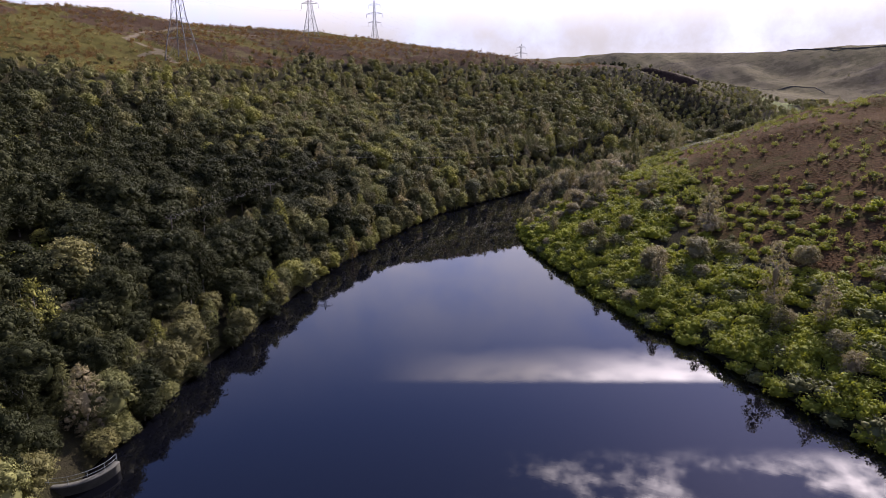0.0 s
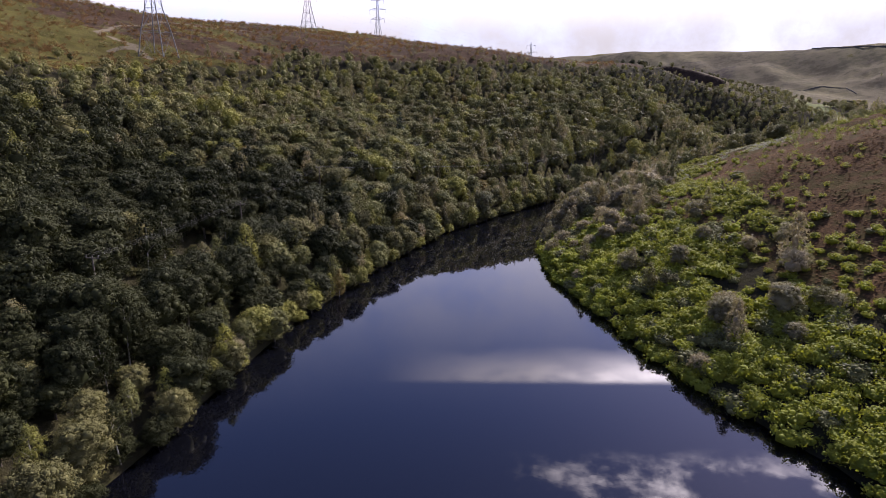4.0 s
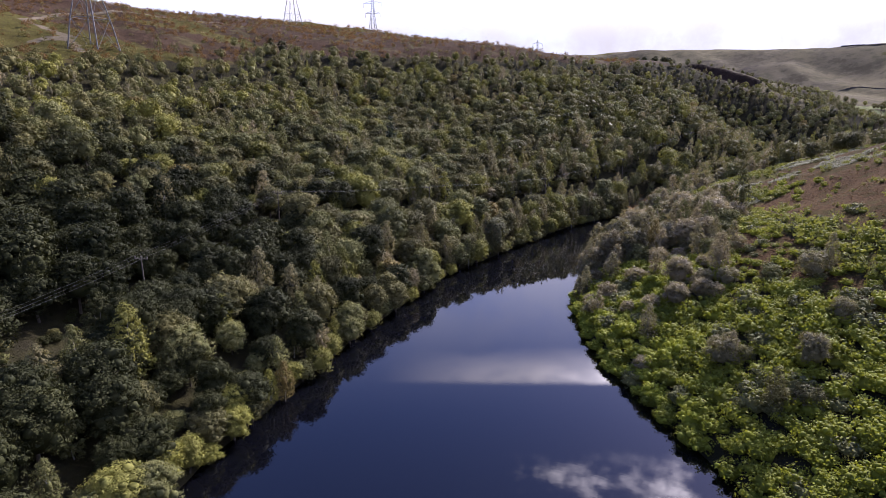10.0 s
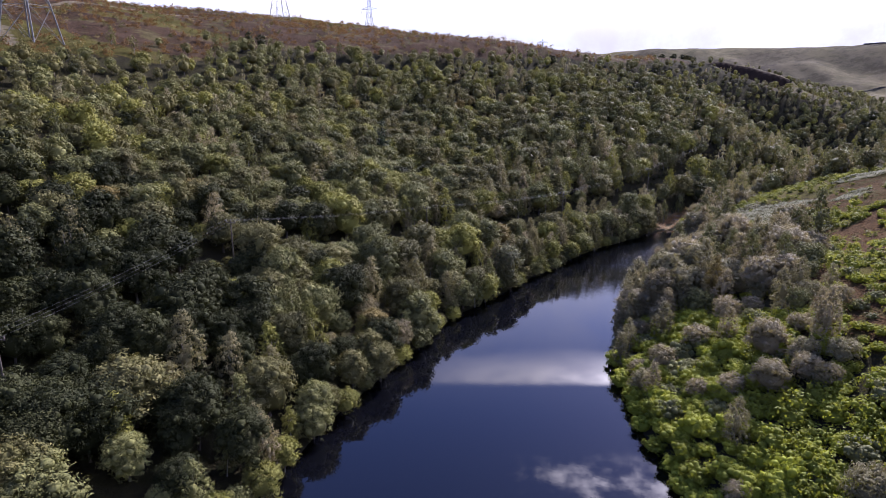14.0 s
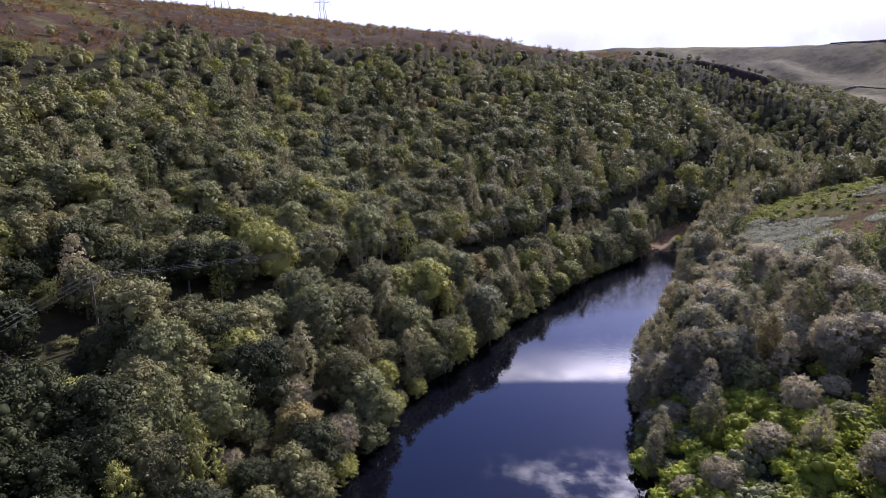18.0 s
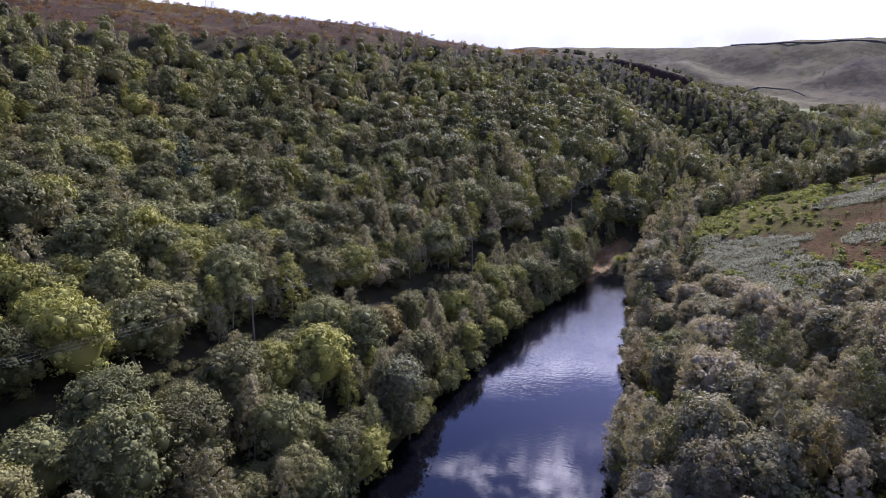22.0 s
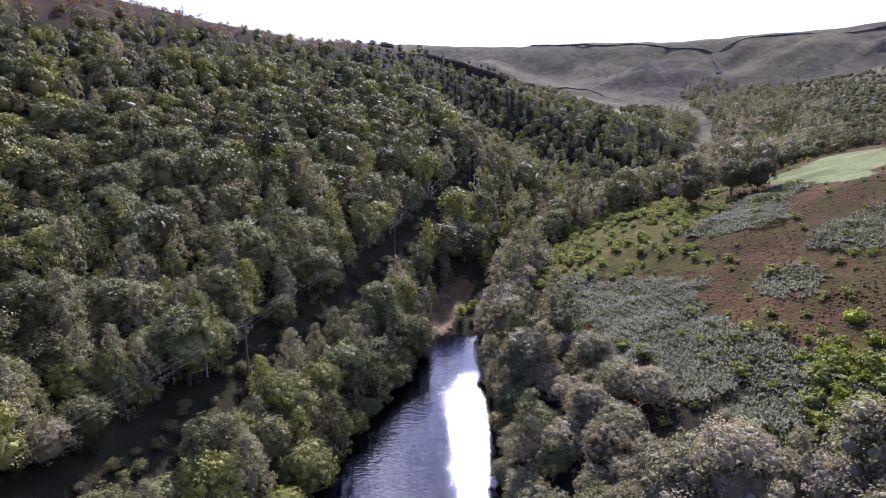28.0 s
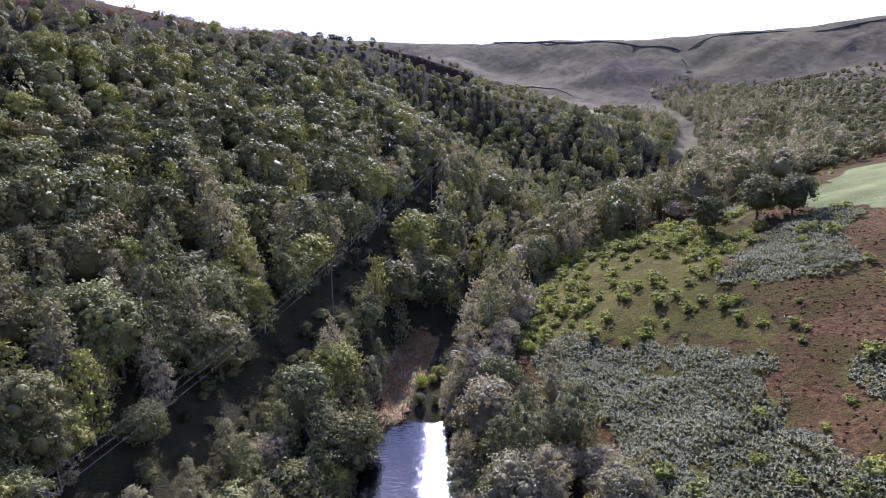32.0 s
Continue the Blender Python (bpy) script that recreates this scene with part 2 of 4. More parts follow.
def ground_material():
    k = Mat("moorland_ground")
    pos = k.geo.outputs["Position"]
    fine, mid, wide, grain = k.noise(1.6, 6), k.noise(0.28, 6, 0.65), k.noise(0.035, 5), k.noise(7.0, 4)
    litter = k.mix(k.ramp(mid, 0.35, 0.65), (0.024, 0.021, 0.013), (0.042, 0.038, 0.018))
    grass = k.mix(k.ramp(k.math("ADD", k.math("MULTIPLY", mid, 0.6), k.math("MULTIPLY", fine, 0.4)), 0.36, 0.64), (0.050, 0.040, 0.014), (0.100, 0.088, 0.024))
    heather = k.mix(k.ramp(fine, 0.33, 0.67), (0.040, 0.023, 0.012), (0.096, 0.057, 0.026))
    heather = k.mix(k.math("MULTIPLY", k.ramp(k.math("ADD", k.math("MULTIPLY", mid, 0.5), k.math("MULTIPLY", wide, 0.5)), 0.46, 0.58), 0.75), heather, (0.072, 0.060, 0.020))
    # left moor: dark heather, darkened further to stand in for cloud shade
    moor = k.mix(k.ramp(fine, 0.33, 0.67), (0.034, 0.022, 0.015), (0.075, 0.046, 0.028))
    moor = k.mix(k.math("MULTIPLY", k.ramp(k.noise(0.06, 6, 0.7), 0.52, 0.62), 0.75), moor, k.mix(fine, (0.062, 0.056, 0.022), (0.112, 0.092, 0.042)))
    bleached = k.mix(k.ramp(fine, 0.3, 0.7), (0.14, 0.11, 0.055), (0.25, 0.20, 0.11))
    far = k.mix(k.ramp(k.noise(0.018, 6, 0.65), 0.38, 0.64), (0.080, 0.066, 0.041), (0.140, 0.119, 0.072))
    far = k.mix(k.math("MULTIPLY", k.ramp(k.noise(0.009, 6, 0.7), 0.5, 0.62), 0.75), far, (0.042, 0.032, 0.030))
    far = k.mix(k.math("MULTIPLY", k.ramp(k.noise(0.011, 6, 0.7), 0.46, 0.58), 0.7), far, k.mix(mid, (0.090, 0.078, 0.040), (0.138, 0.118, 0.064)))
    field = k.mix(k.ramp(mid, 0.3, 0.7), (0.112, 0.124, 0.046), (0.176, 0.184, 0.086))
    c = litter
    rag = k.math("ADD", k.math("MULTIPLY", k.math("SUBTRACT", mid, 0.5), 1.3), k.math("MULTIPLY", k.math("SUBTRACT", k.noise(0.09, 4), 0.5), 0.9))
    # last entry: the quarry face's dark brown, with the shade on it put in
    for name, shade in (("far", far), ("heather", heather), ("moor", moor), ("grass", grass), ("field", field), ("bleached", bleached), ("quarry_dark", k.mix(fine, (0.020, 0.014, 0.011), (0.050, 0.034, 0.024)))):
        c = k.mix(k.ramp(k.math("ADD", k.attr(name), rag), 0.38, 0.62), c, shade)
    c = k.mix(k.ramp(k.math("ADD", k.attr("track"), k.math("MULTIPLY", rag, 0.5)), 0.4, 0.6), c, k.mix(fine, (0.11, 0.088, 0.060), (0.20, 0.165, 0.115)))
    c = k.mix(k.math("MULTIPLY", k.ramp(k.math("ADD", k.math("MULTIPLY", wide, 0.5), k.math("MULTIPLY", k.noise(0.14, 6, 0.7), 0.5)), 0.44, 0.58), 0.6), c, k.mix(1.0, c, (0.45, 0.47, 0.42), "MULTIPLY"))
    h = k.math("ADD", k.math("MULTIPLY", fine, 0.7), k.math("MULTIPLY", grain, 0.3))
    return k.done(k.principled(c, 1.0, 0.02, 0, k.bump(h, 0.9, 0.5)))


def water_material():
    k = Mat("peaty_lake_water")
    turn = k.n.new("ShaderNodeMapping")
    turn.inputs["Rotation"].default_value = (0, 0, radians(32))
    stretch = k.n.new("ShaderNodeMapping")
    stretch.inputs["Scale"].default_value = (0.30, 1.0, 1.0)
    k.l.new(k.geo.outputs["Position"], turn.inputs["Vector"])
    k.l.new(turn.outputs[0], stretch.inputs["Vector"])
    small, swell = k.noise(3.2, 2, 0.5, stretch.outputs[0]), k.noise(0.7, 3, 0.5, stretch.outputs[0])
    breeze = k.ramp(k.noise(0.018, 2), 0.35, 0.65)
    head = k.n.new("ShaderNodeSeparateXYZ")
    k.l.new(k.geo.outputs["Position"], head.inputs[0])
    ruffled = k.ramp(k.math("ADD", head.outputs[1], k.math("MULTIPLY", head.outputs[0], 0.5)), 250.0, 345.0)
    amount = k.math("ADD", 0.012, k.math("MULTIPLY", ruffled, 0.6))
    h = k.math("MULTIPLY", k.math("ADD", k.math("MULTIPLY", small, 0.60), k.math("MULTIPLY", swell, 0.35)), amount)
    h = k.math("MULTIPLY", h, k.math("ADD", 0.35, breeze))
    n = k.n.new("ShaderNodeBsdfPrincipled")
    n.inputs["Base Color"].default_value = (0.0020, 0.0022, 0.0035, 1)
    k.put(n.inputs["Roughness"], k.math("ADD", 0.01, k.math("MULTIPLY", ruffled, 0.02)))
    n.inputs["IOR"].default_value = 1.36
    k.l.new(k.bump(h, 1.0, 0.10), n.inputs["Normal"])
    return k.done(n.outputs[0])


GROUND, WATER = ground_material(), water_material()

# ---------------------------------------------------------------- the plan of the valley
LAKE = np.array([(-60, -70), (-52, 20), (-46, 60), (-44, 90), (-40, 113), (-36.5, 135), (-32.5, 155), (-25, 178), (-18, 200), (-8, 224), (-1, 241), (13, 260), (20, 271),
                 (37, 294), (47, 305), (64, 320), (70, 328), (77, 332.5), (84.5, 327.5), (81, 321), (71, 303), (62, 287), (52, 266), (42, 251), (35, 236), (29, 214),
                 (27, 195), (29, 180), (34, 155), (38, 136), (44, 117), (50, 103), (56, 83), (61, 72), (74, 48), (100, 10), (120, -70)], float)
# the valley's line: x, y, floor, slope of the left side, slope of the right side
AXIS = np.array([(25, -200, 0, .42, .40), (25, -60, 0, .42, .40), (8, 72, 0, .42, .42), (1, 155, 0, .43, .43), (14, 233, 0, .43, .45), (51, 284, 0, .45, .43),
                 (79, 329, 0, .49, .42), (97, 348, 2.5, .55, .40), (123, 371, 5, .61, .36), (170, 396, 9, .60, .30), (215, 408, 13, .53, .22), (255, 420, 18, .42, .20),
                 (300, 452, 24, .32, .22), (350, 505, 31, .20, .30), (480, 640, 40, .10, .20), (700, 800, 45, .10, .12)], float)
STREAM = AXIS[6:, :2]
KNOLLS = [(228, 502, -9, 18), (170, 440, -11, 28), (250, 434, 5, 16), (192, 497, -2.5, 26)]


def seg_distance(x, y, pts, closed=False):
    """Distance of each (x, y) from a line of points, and the side: above 0 to its left."""
    best, side = np.full(x.shape, 1e18), np.zeros(x.shape)
    ends = list(zip(pts, np.roll(pts, -1, 0))) if closed else list(zip(pts[:-1], pts[1:]))
    for a, b in ends:
        dx, dy = b - a
        f = np.clip(((x - a[0]) * dx + (y - a[1]) * dy) / (dx * dx + dy * dy), 0, 1)
        d = (x - a[0] - f * dx) ** 2 + (y - a[1] - f * dy) ** 2
        near = d < best
        side = np.where(near, dx * (y - a[1]) - dy * (x - a[0]), side)
        best = np.where(near, d, best)
    return np.sqrt(best), np.sign(side)


def in_lake(x, y):
    inside = np.zeros(x.shape, bool)
    for a, b in zip(LAKE, np.roll(LAKE, -1, 0)):
        cross = (a[1] > y) != (b[1] > y)
        inside ^= cross & (x < (b[0] - a[0]) * (y - a[1]) / (b[1] - a[1] + 1e-12) + a[0])
    return inside


def smooth(v, lo, hi):
    t = np.clip((v - lo) / (hi - lo), 0, 1)
    return t * t * (3 - 2 * t)


HASH = np.random.default_rng(5).random((256, 256))


def field_noise(x, y, scale, octaves=4):
    """Smooth noise over the plan, about -1 to 1."""
    total, amp = np.zeros(np.shape(x)), 1.0
    for o in range(octaves):
        u, v = np.asarray(x) / scale + 37.7 * o, np.asarray(y) / scale + 11.3 * o
        i, j = np.floor(u).astype(int), np.floor(v).astype(int)
        f, g = u - i, v - j
        f, g = f * f * (3 - 2 * f), g * g * (3 - 2 * g)
        p = lambda a, b: HASH[a % 256, b % 256]
        n = (p(i, j) * (1 - f) + p(i + 1, j) * f) * (1 - g) + (p(i, j + 1) * (1 - f) + p(i + 1, j + 1) * f) * g
        total, amp, scale = total + amp * (2 * n - 1), amp * 0.5, scale * 0.5
    return total


def valley(x, y):
    """Floor height, the two slopes, distance from the water and side, for each place."""
    x, y = np.asarray(x, float), np.asarray(y, float)
    shape = x.shape
    x, y = x.ravel(), y.ravel()
    dense = []
    for a, b in zip(AXIS[:-1], AXIS[1:]):
        n = max(2, int(np.hypot(*(b - a)[:2]) / 15))
        dense += [a + (b - a) * i / n for i in range(n)]
    dense = np.array(dense)
    wsum, acc = np.zeros(x.shape), np.zeros((3, x.size))
    for row in dense:
        w = 1 / ((x - row[0]) ** 2 + (y - row[1]) ** 2 + 60) ** 3
        wsum += w
        for i in range(3):
            acc[i] += w * row[2 + i]
    acc /= wsum
    _, side = seg_distance(x, y, AXIS[:, :2])
    lake_d, _ = seg_distance(x, y, LAKE, True)
    inside = in_lake(x, y)
    stream_d, _ = seg_distance(x, y, STREAM)
    d = np.where(inside, -lake_d, np.minimum(lake_d, np.maximum(stream_d - 2.0, 0.0)))
    return [v.reshape(shape) for v in (acc[0], acc[1], acc[2], d, side)]


def height(x, y, parts=False):
    """The ground's height at each place of the plan."""
    x, y = np.asarray(x, float), np.asarray(y, float)
    floor, kl, kr, d, side = valley(x, y)
    out = np.maximum(d, 0)
    k2 = 0.27 - 0.09 * smooth(y, 330, 560)
    left = floor + kl * np.minimum(out, 130) + k2 * np.clip(out - 130, 0, 170) + 0.03 * np.clip(out - 300, 0, 900)
    right = floor + kr * np.minimum(out, 85) + 0.7 * kr * np.clip(out - 85, 0, 90) + 0.04 * np.clip(out - 175, 0, 900)
    crest = np.interp(x, (-260, -200, -110, -12, 59, 100, 145, 190, 240), (98, 103, 99, 86, 72.5, 69.5, 69, 64, 57)) + 2.5 * field_noise(x, y, 90)
    over = left - crest
    left = np.where(over > -8, crest - 8 + 8 * (1 - np.exp(-np.maximum(over + 8, 0) / 8)), left)
    z = np.where(side > 0, left, right)
    bank = 1.1 * smooth(out, 0, 2.0)
    z = z + bank + np.minimum(out / 30, 1) * (1.6 * field_noise(x, y, 46) + 0.25 * field_noise(x, y, 6, 2))
    # the moor that closes the valley far off
    u, v = 0.7071 * (x + y), 0.7071 * (x - y)
    rise = smooth(u, 640, 850)
    crest = np.interp(v, (-500, -420, -340, -290, -240, -190, -120, -60, 0, 48, 95), (65, 61.5, 60.5, 58, 58, 60, 60, 63, 66, 70, 78))
    moor = 40 + (crest + 3.0 * field_noise(x, y, 150) - 20 * np.abs(field_noise(x, y, 80, 4)) * (1 - smooth(u, 770, 845))) * rise + 0.012 * np.clip(u - 850, 0, 2000)
    w = smooth(u, 440, 620)
    z = z * (1 - w) + np.maximum(moor, np.minimum(z, moor + 16)) * w
    # the wooded knoll above the old quarry, the hollow below it and the grassy spur that runs out from it
    for cx, cy, lift, size in KNOLLS:
        z = z + lift * np.exp(-((x - cx) ** 2 + (y - cy) ** 2) / size ** 2)
    # the old quarry's face: a step of six metres across the brow
    along, across = 0.7071 * ((x - 184) - (y - 512)), 0.7071 * ((x - 184) + (y - 512))
    z = z + (6.5 * smooth(across, -3, 2) - 3.0) * smooth(30 - np.abs(along), 0, 8) * smooth(26 - np.abs(across), 0, 14)
    # rising ground behind the camera and to the sides
    z = z + 40 * smooth(-y, 150, 900)
    # the level, reedy wedge at the head of the lake
    up, off = 0.690 * (x - 80) + 0.724 * (y - 331), -0.724 * (x - 80) + 0.690 * (y - 331)
    wedge = smooth(up, -4, 1) * (1 - smooth(up, 22, 32)) * (1 - smooth(np.abs(off - 1.5), 6, 10.5))
    z = z * (1 - wedge) + (0.55 + 0.09 * np.maximum(up, 0) + 0.35 * field_noise(x, y, 7, 2)) * wedge
    z = np.where(d < 0, np.maximum(-4.0, d * 0.6) - 0.25, z)
    return (z, d, side) if parts else z


def zat(x, y):
    return float(height(np.array([x]), np.array([y]))[0])


def spaced(lo, dense_lo, dense_hi, hi, step):
    """Grid lines: even in the middle, wider and wider outside."""
    mid = list(np.arange(dense_lo, dense_hi + step / 2, step))
    out, s, v = [], step, mid[-1]
    while v < hi:
        s *= 1.09
        v += s
        out.append(v)
    pre, s, v = [], step, mid[0]
    while v > lo:
        s *= 1.09
        v -= s
        pre.append(v)
    return np.array(pre[::-1] + mid + out)


def mesh_from(name, verts, faces, materials, mat_index=None, loops=4):
    """A mesh of quads or triangles from arrays."""
    me = bpy.data.meshes.new(name)
    verts, faces = np.asarray(verts, np.float32), np.asarray(faces, np.int32)
    me.vertices.add(len(verts))
    me.vertices.foreach_set("co", verts.ravel())
    me.loops.add(faces.size)
    me.loops.foreach_set("vertex_index", faces.ravel())
    me.polygons.add(len(faces))
    me.polygons.foreach_set("loop_start", np.arange(0, faces.size, loops, dtype=np.int32))
    for m in materials:
        me.materials.append(m)
    if mat_index is not None:
        me.polygons.foreach_set("material_index", np.asarray(mat_index, np.int32))
    me.update(calc_edges=True)
    return me


GX, GY = spaced(-2600, -190, 330, 3400, 2.5), spaced(-1500, -20, 560, 3400, 2.5)
gx, gy = np.meshgrid(GX, GY)
gz, gd, gside = height(gx, gy, True)
TREELINE = lambda x, y: 56 + 10 * smooth(y, 290, 410) + 3 * field_noise(x, y, 40)


def ellipse(x, y, cx, cy, rx, ry, turn):
    """1 inside a tilted oval of the plan, falling to 0 outside."""
    c, s = math.cos(radians(turn)), math.sin(radians(turn))
    u, v = ((x - cx) * c + (y - cy) * s) / rx, (-(x - cx) * s + (y - cy) * c) / ry
    return smooth(1.35 - np.hypot(u, v) + 0.22 * field_noise(x, y, 14, 3), 0.15, 0.6)


FERN_PATCHES = [[(101, 325), (108, 311), (112, 297), (105, 291), (98, 280), (94, 274), (88, 268), (80, 273), (82, 284), (86, 297), (92, 315)],
                [(122, 313), (133, 319), (146, 318), (157, 313), (156, 304), (142, 304), (130, 296), (121, 306)],
                [(108, 288), (115, 287), (115, 281), (112, 276), (105, 277), (104, 282)],
                [(122, 288), (136, 292), (142, 284), (124, 276), (116, 280)],
                [(146, 336), (160, 345), (173, 336), (164, 330), (152, 329)]]
PASTURE = [(170, 333), (204, 326), (184, 306), (152, 294), (150, 301), (158, 312), (160, 322)]
GRASSLAND = [(126, 360), (152, 366), (160, 345), (172, 329), (146, 320), (122, 313), (120, 302), (112, 297), (108, 311), (100, 327), (108, 348)]


def region(x, y, points):
    """1 inside an uneven patch of the plan, falling to 0 outside, with a ragged edge."""
    pts = np.array(points, float)
    away = seg_distance(np.ravel(x), np.ravel(y), pts, True)[0].reshape(np.shape(x))
    inside = np.zeros(np.shape(x), bool)
    for (ax, ay), (bx, by) in zip(pts, np.roll(pts, -1, 0)):
        if ay != by:
            inside ^= ((ay > y) != (by > y)) & (x < ax + (bx - ax) * (y - ay) / (by - ay))
    return smooth(np.where(inside, away, -away) + 3.6 * field_noise(x, y, 9, 4), -1.4, 1.4)


def covers(x, y, z, d, side):
    """How much of each ground cover lies at each place."""
    right, left = (side < 0) & (d > 0), (side > 0) & (d > 0)
    hill = right * smooth(d, 22, 34) * (1 - smooth(0.707 * (x + y), 420, 470))
    near = right * smooth(d, 9, 14) * (1 - smooth(0.707 * (x + y), 420, 470))
    hill = np.maximum(hill, near * smooth(y, 262, 290))
    fern = np.maximum.reduce([region(x, y, p) for p in FERN_PATCHES] + [0.8 * ellipse(x, y, 84, 262, 6, 8, 10), 0.8 * ellipse(x, y, 122, 268, 10, 4, -10)]) * near
    fern = fern * smooth(field_noise(x, y, 7, 3), -1.2, -0.7)
    pasture = region(x, y, PASTURE) * hill
    grass = np.maximum.reduce([region(x, y, GRASSLAND), ellipse(x, y, 92, 262, 7, 9, 0) * 0.8, ellipse(x, y, 72, 190, 5, 40, 0) * 0.8]) * near
    heather = hill * (1 - grass)
    moor_left = left * smooth(z - TREELINE(x, y), -3, 3)
    green = moor_left * smooth(field_noise(x, y, 60) + 0.25 * smooth(-x, 60, 200) - 0.4 * smooth(y, 330, 430), 0.15, 0.6)
    far = np.maximum(smooth(0.707 * (x + y), 440, 500), left * smooth(0.5 * x + y, 520, 640))
    moor_left = moor_left * (1 - smooth(0.5 * x + y, 520, 640))
    fields = ellipse(x, y, 285, 500, 26, 10, 30) + ellipse(x, y, 259, 472, 44, 11, 80)
    return {"heather": heather * (1 - far), "moor": moor_left, "grass": np.maximum.reduce([grass, green * 0.9, fern * 0.9]), "fern": fern, "far": far, "field": np.minimum(fields + pasture, 1),
            "quarry_dark": ellipse(x, y, 184, 511, 29, 6, -45) * left, "bleached": ellipse(x, y, 85, 341, 14, 5.0, 50) * (d > 0)}


def build_ground():
    h, w = gx.shape
    verts = np.stack([gx, gy, gz], -1).reshape(-1, 3)
    i = np.arange(h * w).reshape(h, w)
    faces = np.stack([i[:-1, :-1], i[:-1, 1:], i[1:, 1:], i[1:, :-1]], -1).reshape(-1, 4)
    me = mesh_from("ground", verts, faces, [GROUND])
    me.polygons.foreach_set("use_smooth", np.ones(len(faces), bool))
    masks = covers(gx, gy, gz, gd, gside)
    line = np.array([(-128, 300), (-141, 313), (-152, 319), (-161, 322), (-166, 345), (-168, 372), (-166, 396), (-148, 425), (-120, 450)], float)
    spur = np.array([(-143, 298), (-139, 316)], float)
    td = np.minimum(seg_distance(gx.ravel(), gy.ravel(), line)[0], seg_distance(gx.ravel(), gy.ravel(), spur)[0])
    masks["track"] = (1 - smooth(td, 0.6, 2.6)).reshape(gx.shape)
    for name, v in masks.items():
        a = me.attributes.new(name, "FLOAT", "POINT")
        a.data.foreach_set("value", np.asarray(v, np.float32).ravel())
    return tagged(new("ground", me), "moorland valley ground of heather, rough grass and leaf litter", "ground", kind="structure")


build_ground()


def build_water():
    bm = bmesh.new()
    ring = [bm.verts.new((x, y, 0)) for x, y in ((-140, -160), (200, -160), (200, 345), (-140, 345))]
    bm.faces.new(ring)
    me = bpy.data.meshes.new("water")
    bm.to_mesh(me)
    me.materials.append(WATER)
    return tagged(new("water", me), "dark still reservoir water with faint ripples", "water", kind="structure")


build_water()

# ---------------------------------------------------------------- trees and shrubs: templates
RNG = np.random.default_rng(11)


def unit(v):
    return v / np.maximum(np.linalg.norm(v, axis=-1, keepdims=True), 1e-9)


def ico(fine=2):
    bm = bmesh.new()
    bmesh.ops.create_icosphere(bm, subdivisions=fine, radius=1)
    v = np.array([p.co[:] for p in bm.verts])
    f = np.array([[p.index for p in q.verts] for q in bm.faces])
    bm.free()
    return v, f


ICO_V, ICO_F = ico()
ROUND = {"close": ico(2), "near": ico(1), "mid": ico(1), "far": ico(1)}


def foliage(rng, lobes, count, size, heart, droop=0.0, lift=0.38, bunch=8, loose=0.38):
    """Leaf sprays on the outer faces of a cluster of lobes (x, y, z, r, rz) round a middle (z, r, rz). Returns verts and triangles."""
    lobes = np.array(lobes + [(0, 0, heart[0], heart[1] * 1.12, heart[2])], float)
    share = lobes[:, 3] ** 2
    share[-1] *= 0.45
    sprays, per = max(12, int(count / bunch)), bunch
    pick = rng.choice(len(lobes), sprays * 4, p=share / share.sum())
    way = unit(rng.normal(size=(sprays * 4, 3)))
    r = lobes[pick, 3] * rng.uniform(0.80, 1.22, sprays * 4)
    p = lobes[pick, :3] + way * np.stack([r, r, r * lobes[pick, 4]], -1)
    outward = unit(lobes[pick, :3] - np.array([0, 0, heart[0] * 0.9]))
    keep = (np.sum(way * outward, 1) > -0.35) | (pick == len(lobes) - 1)
    for lobe in lobes[:-1]:
        q = (p - lobe[:3]) / np.array([lobe[3], lobe[3], lobe[3] * lobe[4]])
        keep &= np.linalg.norm(q, axis=1) > 0.66
    p, way = p[keep][:sprays], way[keep][:sprays]
    # the leaves of one spray lie close together and face much the same way
    n = unit(way + rng.normal(size=p.shape) * loose + np.array([0, 0, lift]))
    p, n = np.repeat(p, per, 0), np.repeat(n, per, 0)
    p = p + rng.normal(size=p.shape) * size * (1.5 if per > 1 else 0) * np.array([1, 1, 0.6])
    n = unit(n + rng.normal(size=p.shape) * (0.65 * loose if per > 1 else 0.0))
    t = unit(np.cross(n, rng.normal(size=p.shape)))
    t[:, 2] -= droop
    t = unit(t)
    b = np.cross(n, t)
    s = size * rng.uniform(0.55, 1.35, (len(p), 1))
    fold = n * s * 0.28
    quad = np.stack([p - t * s, p - b * s * 0.62 - fold, p + t * s, p + b * s * 0.62 - fold], 1)
    q = np.arange(len(p) * 4).reshape(-1, 4)
    return quad.reshape(-1, 3), np.concatenate([q[:, [0, 1, 2]], q[:, [0, 2, 3]]])


def crown_fill(rng, heart, lobes, lod, fill):
    """Solid leaf-coloured blobs added to stop light inside a crown: in its middle (z, r, rz) and inside each bough."""
    pieces = []
    for x, y, z, r, tall in [(0, 0, *heart)] + [(*q[:3], q[3] * fill, q[4]) for q in lobes[::{"close": 1, "near": 1, "mid": 2, "far": 4}[lod]]]:
        v, f = ROUND[lod]
        pieces.append((v * rng.uniform(0.80, 1.08, (len(v), 1)) * np.array([r, r, r * tall]) + (x, y, z), f))
    return merge(pieces)


